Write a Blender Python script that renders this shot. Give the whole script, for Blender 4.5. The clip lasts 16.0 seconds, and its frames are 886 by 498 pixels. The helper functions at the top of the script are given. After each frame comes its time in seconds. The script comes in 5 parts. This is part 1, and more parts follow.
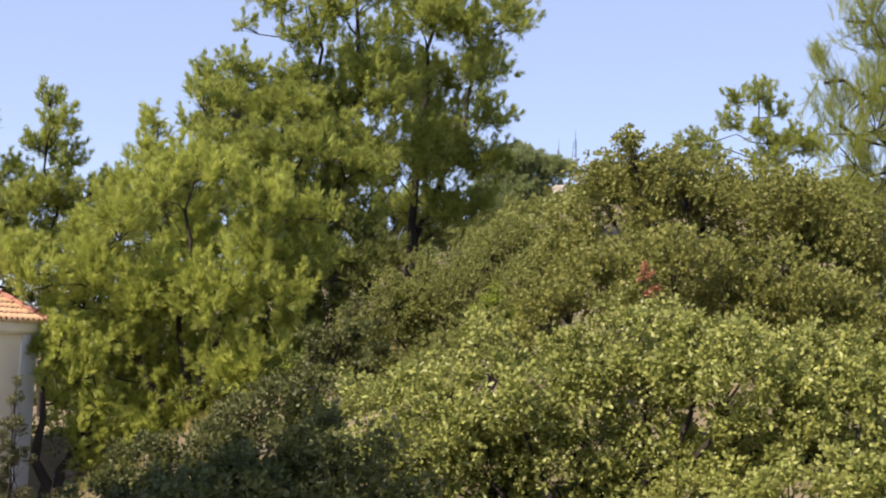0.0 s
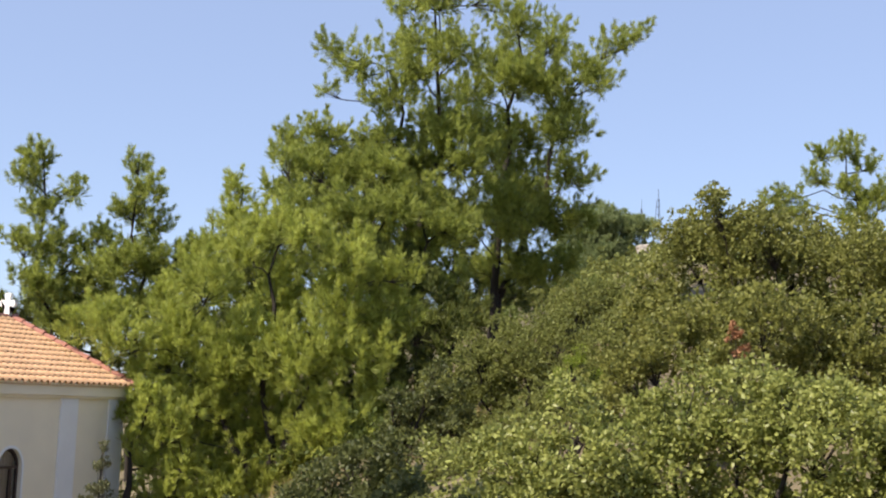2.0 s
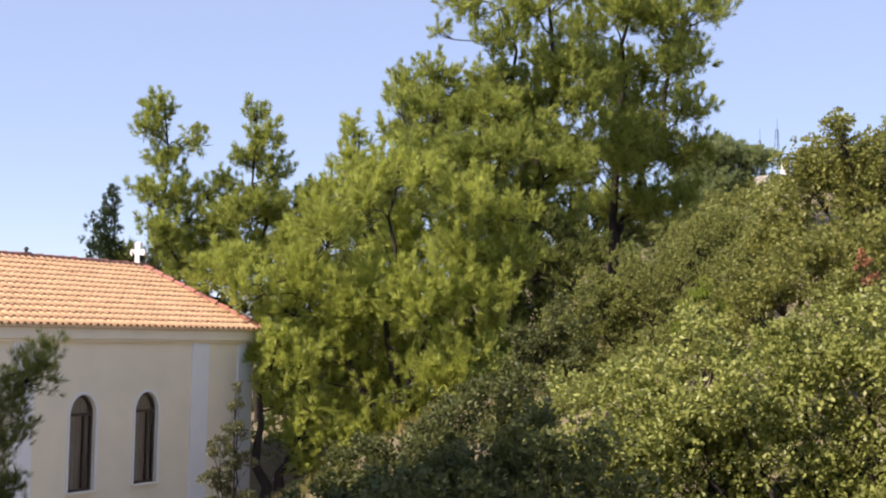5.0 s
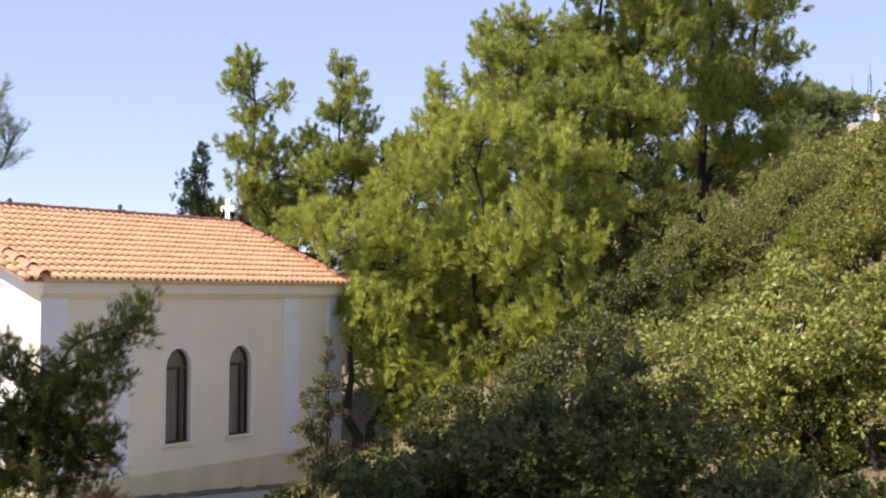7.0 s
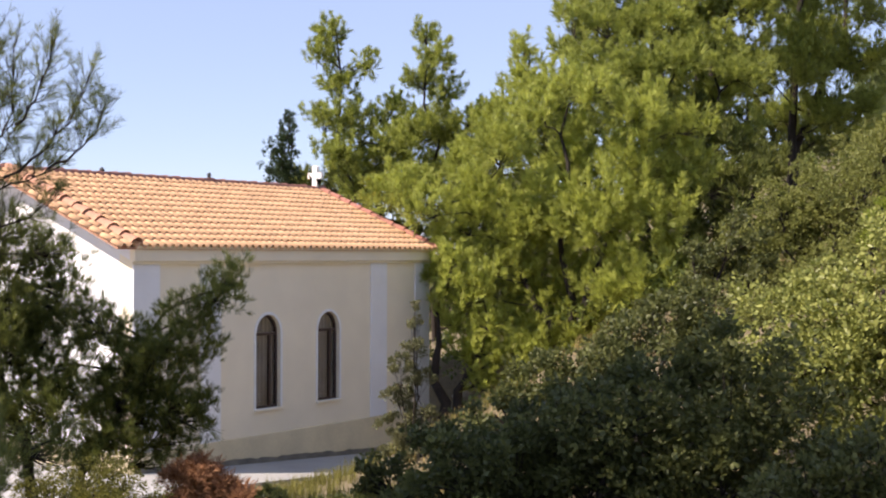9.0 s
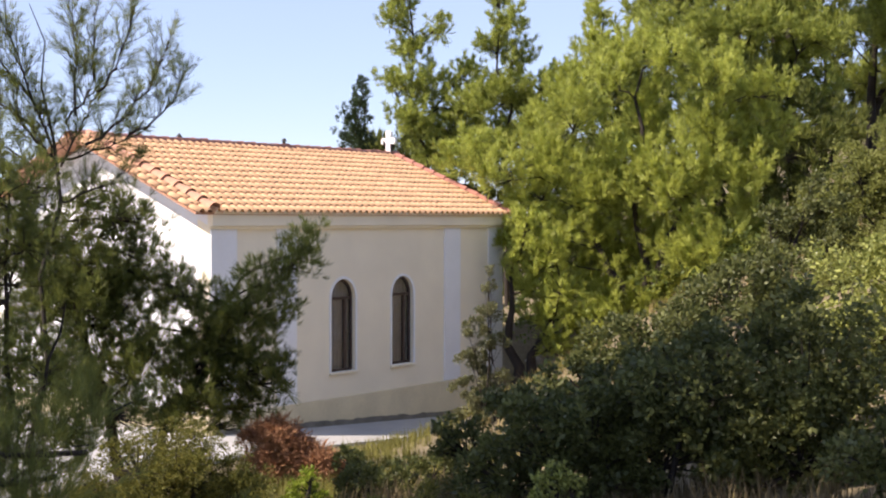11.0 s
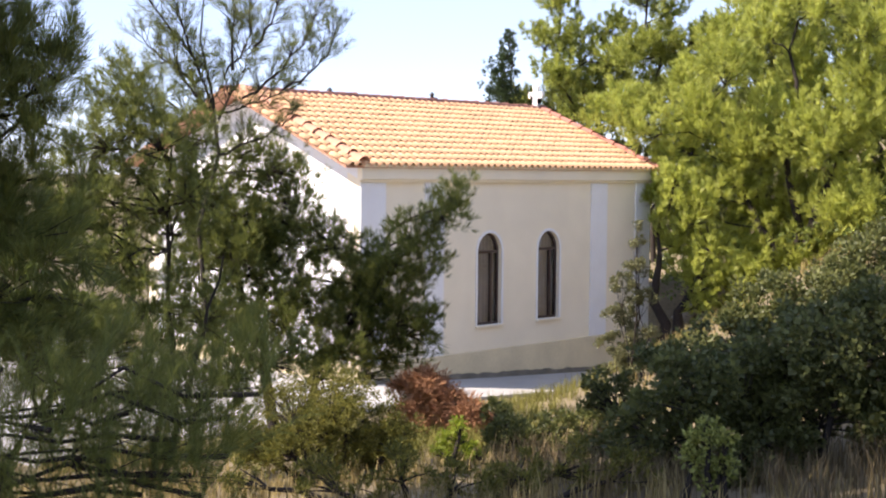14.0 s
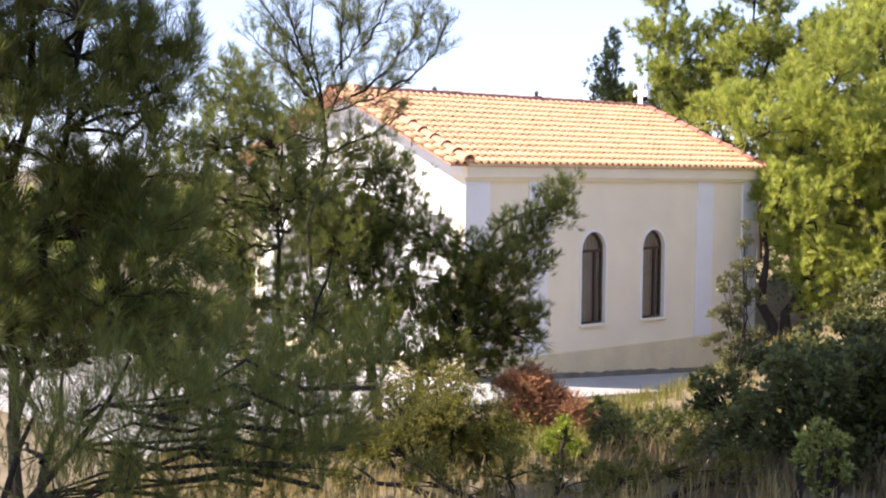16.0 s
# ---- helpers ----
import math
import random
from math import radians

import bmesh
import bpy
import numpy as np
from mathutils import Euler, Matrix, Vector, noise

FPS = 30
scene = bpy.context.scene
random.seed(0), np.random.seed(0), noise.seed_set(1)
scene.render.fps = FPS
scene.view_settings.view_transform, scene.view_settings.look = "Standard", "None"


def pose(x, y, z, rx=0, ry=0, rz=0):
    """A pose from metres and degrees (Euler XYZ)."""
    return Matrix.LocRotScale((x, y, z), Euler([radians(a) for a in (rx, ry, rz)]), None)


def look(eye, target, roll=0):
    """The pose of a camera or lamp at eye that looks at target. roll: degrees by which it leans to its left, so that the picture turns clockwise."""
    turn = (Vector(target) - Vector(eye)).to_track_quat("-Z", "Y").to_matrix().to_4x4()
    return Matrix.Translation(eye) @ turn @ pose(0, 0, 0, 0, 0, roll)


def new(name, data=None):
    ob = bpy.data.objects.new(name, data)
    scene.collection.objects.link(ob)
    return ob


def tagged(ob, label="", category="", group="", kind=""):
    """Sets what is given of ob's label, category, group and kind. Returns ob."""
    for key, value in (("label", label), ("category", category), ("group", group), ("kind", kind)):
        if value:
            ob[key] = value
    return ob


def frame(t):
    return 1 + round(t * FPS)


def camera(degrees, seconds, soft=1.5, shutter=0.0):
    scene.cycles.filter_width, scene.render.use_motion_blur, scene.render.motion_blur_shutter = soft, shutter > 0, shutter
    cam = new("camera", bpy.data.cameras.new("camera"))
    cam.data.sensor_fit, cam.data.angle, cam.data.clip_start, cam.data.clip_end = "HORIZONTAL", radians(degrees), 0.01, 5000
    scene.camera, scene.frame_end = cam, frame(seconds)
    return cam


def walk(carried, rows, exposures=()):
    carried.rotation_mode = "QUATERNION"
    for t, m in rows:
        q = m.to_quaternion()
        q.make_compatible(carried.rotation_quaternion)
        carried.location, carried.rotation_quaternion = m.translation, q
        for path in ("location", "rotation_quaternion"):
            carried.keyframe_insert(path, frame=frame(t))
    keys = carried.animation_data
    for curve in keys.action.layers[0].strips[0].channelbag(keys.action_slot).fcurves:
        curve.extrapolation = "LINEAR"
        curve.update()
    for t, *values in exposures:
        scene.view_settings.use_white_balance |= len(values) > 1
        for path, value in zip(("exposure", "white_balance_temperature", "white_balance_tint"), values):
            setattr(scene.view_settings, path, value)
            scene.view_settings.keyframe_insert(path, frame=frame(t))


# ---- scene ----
cam = camera(36.9, 16.0, soft=2.1)
PATH = [
    (0, (0.343, 0.347, 4.879), (19.244, 6.735, 6.276), 2.7),
    (0.5, (0.413, 0.374, 4.885), (19.18, 7.072, 6.594), 2.68),
    (1, (0.499, 0.373, 4.908), (19.114, 7.389, 6.971), 2.62),
    (1.5, (0.546, 0.379, 4.901), (19.026, 7.681, 7.182), 2.5),
    (2, (0.498, 0.394, 4.892), (18.872, 7.96, 7.158), 2.34),
    (2.5, (0.451, 0.419, 4.885), (18.732, 8.245, 7.026), 2.1),
    (3, (0.44, 0.431, 4.872), (18.619, 8.531, 6.847), 1.84),
    (3.5, (0.41, 0.436, 4.87), (18.486, 8.803, 6.67), 1.53),
    (6, (0.322, 0.431, 4.826), (17.791, 10.12, 5.802), 0.87),
    (6.5, (0.302, 0.44, 4.814), (17.616, 10.421, 5.606), 0.7),
    (7, (0.32, 0.441, 4.801), (17.461, 10.727, 5.411), 0.5),
    (7.5, (0.34, 0.444, 4.796), (17.304, 11.029, 5.232), 0.29),
    (8, (0.332, 0.468, 4.788), (17.128, 11.323, 5.084), 0.23),
    (8.5, (0.31, 0.456, 4.792), (16.934, 11.574, 4.973), 0.17),
    (9, (0.333, 0.483, 4.769), (16.789, 11.849, 4.872), 0.13),
    (11.5, (0.215, 0.476, 4.766), (15.847, 12.94, 4.203), 0.1),
    (12, (0.195, 0.486, 4.761), (15.616, 13.204, 4.073), 0.18),
    (12.5, (0.184, 0.502, 4.759), (15.364, 13.498, 3.946), 0.28),
    (13, (0.154, 0.507, 4.755), (15.087, 13.778, 3.813), 0.35),
    (13.5, (0.136, 0.518, 4.753), (14.815, 14.061, 3.708), 0.41),
    (14, (0.14, 0.523, 4.747), (14.547, 14.351, 3.636), 0.44),
    (14.5, (0.084, 0.502, 4.753), (14.223, 14.6, 3.602), 0.51),
    (15, (0.073, 0.512, 4.747), (13.942, 14.876, 3.593), 0.52),
    (15.5, (0.039, 0.513, 4.747), (13.637, 15.134, 3.598), 0.6),
    (16, (0.054, 0.545, 4.737), (13.373, 15.421, 3.596), 0.55),
]

EXPOSURES = [(0.0, 0.69, 6950, 19), (1.0, 0.65, 6950, 17), (2.0, 0.54, 6850, 12), (3.5, 0.57, 6900, 14), (6.0, 0.69, 7000, 20), (9.0, 0.68, 7000, 20), (12.0, 0.95, 6950, 19), (16.0, 1.32, 6950, 21)]
walk(cam, [(t, look(eye, target, roll)) for t, eye, target, roll in PATH], EXPOSURES)

# ---- light: sun from beyond the chapel's open gable, clear hazy sky ----
SUN_AZ, SUN_EL = 148.0, 43.0
sun_way = Vector((math.cos(radians(SUN_AZ)) * math.cos(radians(SUN_EL)),
                  math.sin(radians(SUN_AZ)) * math.cos(radians(SUN_EL)), math.sin(radians(SUN_EL))))
world = bpy.data.worlds.new("sky")
scene.world = world
world.use_nodes = True
wn, wl = world.node_tree.nodes, world.node_tree.links
sky = wn.new("ShaderNodeTexSky")
sky.sky_type = "NISHITA"
sky.sun_disc = False
sky.sun_elevation = radians(SUN_EL)
sky.sun_rotation = radians(90.0 - SUN_AZ)
sky.altitude = 200.0
sky.air_density, sky.dust_density, sky.ozone_density = 0.8, 0.05, 2.6
haze = wn.new("ShaderNodeMix")  # pale even summer haze over the whole sky
haze.data_type = "RGBA"
haze.inputs["Factor"].default_value = 0.6
for socket in haze.inputs:
    if socket.type == "RGBA" and socket.name == "B":
        socket.default_value = (2.35, 3.0, 4.7, 1.0)
    if socket.type == "RGBA" and socket.name == "A":
        wl.new(sky.outputs[0], socket)
for socket in haze.outputs:
    if socket.type == "RGBA":
        wl.new(socket, wn["Background"].inputs[0])
wn["Background"].inputs[1].default_value = 0.138
sun = new("sun", bpy.data.lights.new("sun", "SUN"))
sun.data.energy, sun.data.angle, sun.data.color = 5.0, radians(0.53), (1.0, 0.94, 0.84)
sun.matrix_world = look(sun_way * 60, (0, 0, 0))


# ---- materials ----
def surface(name, colour, rough=0.8, vary=0.25, scale=3.0, fine=40.0, bump=0.3, dist=0.01, spec=0.3):
    """A matte surface: a base colour broken up by noise at two scales, with fine relief."""
    m = bpy.data.materials.new(name)
    m.use_nodes = True
    n, l = m.node_tree.nodes, m.node_tree.links
    b = n["Principled BSDF"]
    b.inputs["Roughness"].default_value = rough
    b.inputs["Specular IOR Level"].default_value = spec
    tc = n.new("ShaderNodeTexCoord")
    big, small = n.new("ShaderNodeTexNoise"), n.new("ShaderNodeTexNoise")
    big.inputs["Scale"].default_value, small.inputs["Scale"].default_value = scale, fine
    big.inputs["Detail"].default_value = small.inputs["Detail"].default_value = 5.0
    for t in (big, small):
        l.new(tc.outputs["Object"], t.inputs["Vector"])
    add = n.new("ShaderNodeMath")
    add.operation = "MULTIPLY_ADD"
    add.inputs[1].default_value = 0.5
    l.new(small.outputs["Fac"], add.inputs[0])
    half = n.new("ShaderNodeMath")
    half.operation = "MULTIPLY"
    half.inputs[1].default_value = 0.5
    l.new(big.outputs["Fac"], half.inputs[0])
    l.new(half.outputs[0], add.inputs[2])
    ramp = n.new("ShaderNodeValToRGB")
    c = Vector(colour)
    ramp.color_ramp.elements[0].position, ramp.color_ramp.elements[1].position = 0.32, 0.68
    ramp.color_ramp.elements[0].color = (*(c * (1 - vary)), 1)
    ramp.color_ramp.elements[1].color = (*(c * (1 + vary)), 1)
    l.new(add.outputs[0], ramp.inputs[0])
    l.new(ramp.outputs[0], b.inputs["Base Color"])
    bp = n.new("ShaderNodeBump")
    bp.inputs["Strength"].default_value, bp.inputs["Distance"].default_value = bump, dist
    l.new(add.outputs[0], bp.inputs["Height"])
    l.new(bp.outputs[0], b.inputs["Normal"])
    return m


def foliage(name, dark, light, rough=0.5, through_light=0.5, scale=0.6):
    """Leaves or needles: each sprig takes its own tone; light passes through."""
    m = bpy.data.materials.new(name)
    m.use_nodes = True
    n, l = m.node_tree.nodes, m.node_tree.links
    b, out = n["Principled BSDF"], n["Material Output"]
    geo, tc = n.new("ShaderNodeNewGeometry"), n.new("ShaderNodeTexCoord")
    tone = n.new("ShaderNodeTexNoise")
    tone.inputs["Scale"].default_value = scale
    l.new(tc.outputs["Object"], tone.inputs["Vector"])
    mix = n.new("ShaderNodeMath")
    mix.operation = "MULTIPLY_ADD"
    mix.inputs[1].default_value = 0.55
    l.new(geo.outputs["Random Per Island"], mix.inputs[0])
    part_tone = n.new("ShaderNodeMath")
    part_tone.operation = "MULTIPLY"
    part_tone.inputs[1].default_value = 0.5
    l.new(tone.outputs["Fac"], part_tone.inputs[0])
    l.new(part_tone.outputs[0], mix.inputs[2])
    ramp = n.new("ShaderNodeValToRGB")
    e = ramp.color_ramp.elements
    e[0].position, e[1].position = 0.15, 0.8
    e[0].color, e[1].color = (*dark, 1), (*light, 1)
    l.new(mix.outputs[0], ramp.inputs[0])
    l.new(ramp.outputs[0], b.inputs["Base Color"])
    b.inputs["Roughness"].default_value = rough
    b.inputs["Specular IOR Level"].default_value = 0.35
    tr = n.new("ShaderNodeBsdfTranslucent")
    l.new(ramp.outputs[0], tr.inputs["Color"])
    mixer = n.new("ShaderNodeMixShader")
    mixer.inputs[0].default_value = through_light
    l.new(b.outputs[0], mixer.inputs[1])
    l.new(tr.outputs[0], mixer.inputs[2])
    l.new(mixer.outputs[0], out.inputs["Surface"])
    return m


PLASTER = surface("cream_plaster", (0.84, 0.76, 0.585), 0.9, 0.07, 1.2, 60, 0.25, 0.006)
WHITE = surface("white_paint", (0.80, 0.80, 0.79), 0.85, 0.06, 1.5, 60, 0.2, 0.005)
PLINTH = surface("ochre_plaster", (0.69, 0.595, 0.39), 0.92, 0.14, 1.6, 50, 0.3, 0.006)
DAMP = surface("damp_plaster", (0.20, 0.185, 0.15), 0.9, 0.45, 3, 40, 0.3, 0.005)
CONCRETE = surface("concrete", (0.38, 0.37, 0.35), 0.9, 0.18, 0.9, 30, 0.4, 0.01)
BARK = surface("bark", (0.034, 0.027, 0.022), 0.95, 0.45, 4, 30, 0.8, 0.03)
METAL = surface("brown_metal", (0.06, 0.04, 0.033), 0.5, 0.2, 5, 60, 0.1, 0.002)
DARK = surface("dark_metal", (0.05, 0.05, 0.05), 0.6, 0.2, 5, 60, 0.1, 0.002)
CURTAIN = surface("curtain_cloth", (0.30, 0.285, 0.28), 0.95, 0.2, 3, 60, 0.2, 0.003)
STONE = surface("pale_stone", (0.34, 0.30, 0.25), 0.95, 0.3, 3, 25, 0.7, 0.03)
# Needles of pines in full sun: the sunlight is partly put into this tone.
PINE_LIT = foliage("sunlit_pine_needles", (0.195, 0.23, 0.042), (0.55, 0.59, 0.13), 0.5, 0.5, 0.7)
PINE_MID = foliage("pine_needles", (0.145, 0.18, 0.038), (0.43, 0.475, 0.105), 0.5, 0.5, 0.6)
# Same needles darkened in colour for thickets and near pines standing in shade.
PINE_SHADED = foliage("shaded_pine_needles", (0.055, 0.075, 0.02), (0.20, 0.225, 0.055), 0.5, 0.5, 0.8)
CYPRESS = foliage("cypress_scales", (0.015, 0.035, 0.014), (0.05, 0.08, 0.025), 0.6, 0.15, 2)
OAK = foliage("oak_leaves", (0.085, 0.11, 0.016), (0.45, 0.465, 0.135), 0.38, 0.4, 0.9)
# Oak leaves again, with the shade of hollow and bank darkened into the colour.
OAK_SHADED = foliage("shaded_oak_leaves", (0.045, 0.06, 0.021), (0.175, 0.187, 0.058), 0.45, 0.4, 1.0)
OAK_SMALL = foliage("small_oak_leaves", (0.085, 0.098, 0.02), (0.34, 0.34, 0.09), 0.45, 0.4, 0.8)
SHRUB = foliage("shrub_leaves", (0.065, 0.095, 0.022), (0.21, 0.25, 0.055), 0.5, 0.4, 1.2)
SHRUB_SOFT = foliage("soft_olive_leaves", (0.11, 0.125, 0.032), (0.28, 0.295, 0.075), 0.55, 0.4, 1.0)
SHRUB_OLIVE = foliage("olive_shrub_leaves", (0.05, 0.06, 0.013), (0.23, 0.215, 0.04), 0.6, 0.35, 2)
LIME = foliage("lime_green_leaves", (0.12, 0.18, 0.015), (0.30, 0.36, 0.04), 0.5, 0.4, 1.5)
OLIVE_LEAF = foliage("greyish_leaves", (0.07, 0.075, 0.03), (0.20, 0.20, 0.09), 0.5, 0.3, 2)
DRY_RED = foliage("dead_red_needles", (0.20, 0.09, 0.045), (0.52, 0.27, 0.14), 0.8, 0.2, 2)
STRAW = foliage("dry_grass", (0.15, 0.11, 0.04), (0.42, 0.33, 0.14), 0.8, 0.3, 0.8)
STALKS = foliage("brown_stalks", (0.08, 0.06, 0.03), (0.22, 0.17, 0.09), 0.8, 0.3, 0.8)
GREEN_GRASS = foliage("yellow_green_grass", (0.09, 0.09, 0.02), (0.27, 0.25, 0.06), 0.7, 0.3, 0.8)
# Base colour lifted and paled to stand in for air haze over distance.
FAR_HAZED = foliage("hazed_far_needles", (0.17, 0.21, 0.085), (0.33, 0.38, 0.16), 0.7, 0.4, 0.2)


def tile_material():
    m = surface("clay_tile", (0.76, 0.455, 0.25), 0.8, 0.12, 2.0, 40, 0.3, 0.006)
    n, l = m.node_tree.nodes, m.node_tree.links
    b = n["Principled BSDF"]
    ramp = b.inputs["Base Color"].links[0].from_node
    info, geo = n.new("ShaderNodeObjectInfo"), n.new("ShaderNodeNewGeometry")
    both = n.new("ShaderNodeMath")
    both.operation = "ADD"
    l.new(info.outputs["Random"], both.inputs[0])
    l.new(geo.outputs["Random Per Island"], both.inputs[1])
    one = n.new("ShaderNodeMath")
    one.operation = "FRACT"
    l.new(both.outputs[0], one.inputs[0])
    hs = n.new("ShaderNodeHueSaturation")
    val = n.new("ShaderNodeMapRange")
    val.inputs["To Min"].default_value, val.inputs["To Max"].default_value = 0.92, 1.08
    l.new(one.outputs[0], val.inputs["Value"])
    l.new(val.outputs[0], hs.inputs["Value"])
    l.new(ramp.outputs[0], hs.inputs["Color"])
    l.new(hs.outputs[0], b.inputs["Base Color"])
    return m


TILE = tile_material()
VERGE = surface("brown_clay_cap", (0.46, 0.245, 0.16), 0.8, 0.22, 5, 40, 0.3, 0.006)
CAP = surface("red_clay_cap", (0.33, 0.145, 0.105), 0.8, 0.18, 4, 40, 0.3, 0.006)


def glass_material():
    m = bpy.data.materials.new("window_glass")
    m.use_nodes = True
    b = m.node_tree.nodes["Principled BSDF"]
    b.inputs["Base Color"].default_value = (0.88, 0.9, 0.92, 1)
    b.inputs["Roughness"].default_value = 0.08
    b.inputs["Transmission Weight"].default_value = 1.0
    b.inputs["IOR"].default_value = 1.45
    return m


GLASS = glass_material()


# ---- mesh tools ----
def link(name, mesh, material, parent=None, label=""):
    mesh.materials.append(material)
    ob = new(name, mesh)
    if parent:
        ob.parent = parent
    return tagged(ob, label) if label else ob


def mesh_of(name, verts, faces):
    """A mesh from arrays: verts (n, 3) and triangles or quads (m, k)."""
    verts, faces = np.asarray(verts, np.float32), np.asarray(faces, np.int32)
    me = bpy.data.meshes.new(name)
    me.vertices.add(len(verts))
    me.vertices.foreach_set("co", verts.ravel())
    me.loops.add(faces.size)
    me.loops.foreach_set("vertex_index", faces.ravel())
    me.polygons.add(len(faces))
    me.polygons.foreach_set("loop_start", np.arange(0, faces.size, faces.shape[1], dtype=np.int32))
    me.update(calc_edges=True)
    return me


def part(name, bm, material, parent, label=""):
    me = bpy.data.meshes.new(name)
    bmesh.ops.recalc_face_normals(bm, faces=bm.faces[:])
    bm.to_mesh(me)
    bm.free()
    return link(name, me, material, parent, label)


def thing(name, at, label, category, group="", kind=""):
    ob = new(name)
    ob.location = at
    ob.empty_display_size = 0.2
    return tagged(ob, label, category, group, kind)


def box(bm, x0, x1, y0, y1, z0, z1, bevel=0.0):
    made = bmesh.ops.create_cube(bm, size=1.0, matrix=Matrix.Translation(((x0 + x1) / 2, (y0 + y1) / 2, (z0 + z1) / 2))
                                 @ Matrix.Diagonal((x1 - x0, y1 - y0, z1 - z0, 1)))
    if bevel:
        edges = list({e for v in made["verts"] for e in v.link_edges})
        bmesh.ops.bevel(bm, geom=edges, offset=bevel, segments=2, affect="EDGES", profile=0.5)
    return bm


def tube(points, radii, sides=7):
    """Arrays of a tapered tube along points."""
    points, V, Q = np.asarray(points, float), [], []
    for i, p in enumerate(points):
        d = points[min(i + 1, len(points) - 1)] - points[max(i - 1, 0)]
        d = d / (np.linalg.norm(d) + 1e-9)
        a = np.cross(d, (0.31, 0.17, 0.93) if abs(d[2]) < 0.9 else (1.0, 0, 0))
        a /= np.linalg.norm(a) + 1e-9
        b = np.cross(d, a)
        for k in range(sides):
            w = 2 * math.pi * k / sides
            V.append(p + radii[i] * (a * math.cos(w) + b * math.sin(w)))
    for i in range(len(points) - 1):
        for k in range(sides):
            j = (k + 1) % sides
            Q.append((i * sides + k, i * sides + j, (i + 1) * sides + j, (i + 1) * sides + k))
    return np.array(V), np.array(Q)


def joined(pieces):
    V, F, n = [], [], 0
    for v, f in pieces:
        V.append(v)
        F.append(f + n)
        n += len(v)
    return np.concatenate(V), np.concatenate(F)


def bend(rng, a, b, n=5, sag=0.12):
    """A crooked way from a to b."""
    a, b = np.asarray(a, float), np.asarray(b, float)
    t = np.linspace(0, 1, n)[:, None]
    wob = rng.normal(0, sag * np.linalg.norm(b - a) / 3, (n, 3)) * (t * (1 - t) * 4)
    wob[:, 2] += (t * (1 - t))[:, 0] * np.linalg.norm(b - a) * sag
    return a + (b - a) * t + wob


def scattered(template, faces, places, ways, sizes, rng):
    """Copies of a sprig (its axis along z) joined into one pair of arrays."""
    n = len(places)
    w = ways / np.linalg.norm(ways, axis=1, keepdims=True)
    ref = rng.normal(size=(n, 3))
    a = np.cross(w, ref)
    a /= np.linalg.norm(a, axis=1, keepdims=True) + 1e-9
    b = np.cross(w, a)
    R = np.stack((a, b, w), axis=2) * np.asarray(sizes).reshape(-1, 1, 1)
    V = np.einsum("nij,kj->nki", R, template) + places[:, None, :]
    F = faces[None] + (np.arange(n) * len(template))[:, None, None]
    return V.reshape(-1, 3), F.reshape(-1, faces.shape[1])


def needle_tuft(rng, needles=13, wide=0.035, cone=0.62):
    """A brush of slim needles that share one foot, one unit long along z."""
    V, F = [(0, 0, 0)], []
    for i in range(needles):
        th, ph = cone * math.sqrt((i + 0.5) / needles), i * 2.4 + rng.uniform(-0.4, 0.4)
        d = np.array((math.sin(th) * math.cos(ph), math.sin(th) * math.sin(ph), math.cos(th))) * rng.uniform(0.55, 1.0)
        s = np.cross(d, rng.normal(size=3))
        s *= wide / np.linalg.norm(s)
        k = len(V)
        V += [d * 0.55 + s, d - s * 0.3]
        F += [(0, k, k + 1)]
    return np.array(V, float), np.array(F)


def needle_shoot(rng, needles=32, wide=0.007, length=1.0):
    """A long shoot with needles all along it, for boughs close by."""
    V, F = [(0.012, 0, 0), (-0.012, 0, 0), (0, 0, length)], [(0, 1, 2)]
    for i in range(needles):
        z = length * (0.1 + 0.9 * i / needles)
        ph, th = i * 2.4, rng.uniform(0.2, 0.75)
        d = np.array((math.sin(th) * math.cos(ph), math.sin(th) * math.sin(ph), math.cos(th))) * rng.uniform(0.4, 0.6)
        s = np.cross(d, rng.normal(size=3))
        s *= wide / np.linalg.norm(s)
        k, f = len(V), np.array((0, 0, z))
        V += [f + s, f - s, f + d]
        F += [(k, k + 1, k + 2)]
    return np.array(V, float), np.array(F)


def leaf_sprig(rng, leaves=6, wide=0.3):
    """A twig end with folded leaves round it, about one unit across."""
    V, F = [], []
    for i in range(leaves):
        th, ph = rng.uniform(0.3, 1.5), i * 2.4 + rng.uniform(-0.5, 0.5)
        d = np.array((math.sin(th) * math.cos(ph), math.sin(th) * math.sin(ph), math.cos(th)))
        s = np.cross(d, rng.normal(size=3))
        s /= np.linalg.norm(s)
        up = np.cross(s, d)
        f = d * 0.12 + np.array((0, 0, rng.uniform(-0.3, 0.3)))
        ln = rng.uniform(0.45, 0.75)
        k = len(V)
        V += [f, f + d * ln * 0.5 + s * wide * ln + up * 0.06, f + d * ln, f + d * ln * 0.5 - s * wide * ln + up * 0.06]
        F += [(k, k + 1, k + 2), (k, k + 2, k + 3)]
    return np.array(V, float), np.array(F)


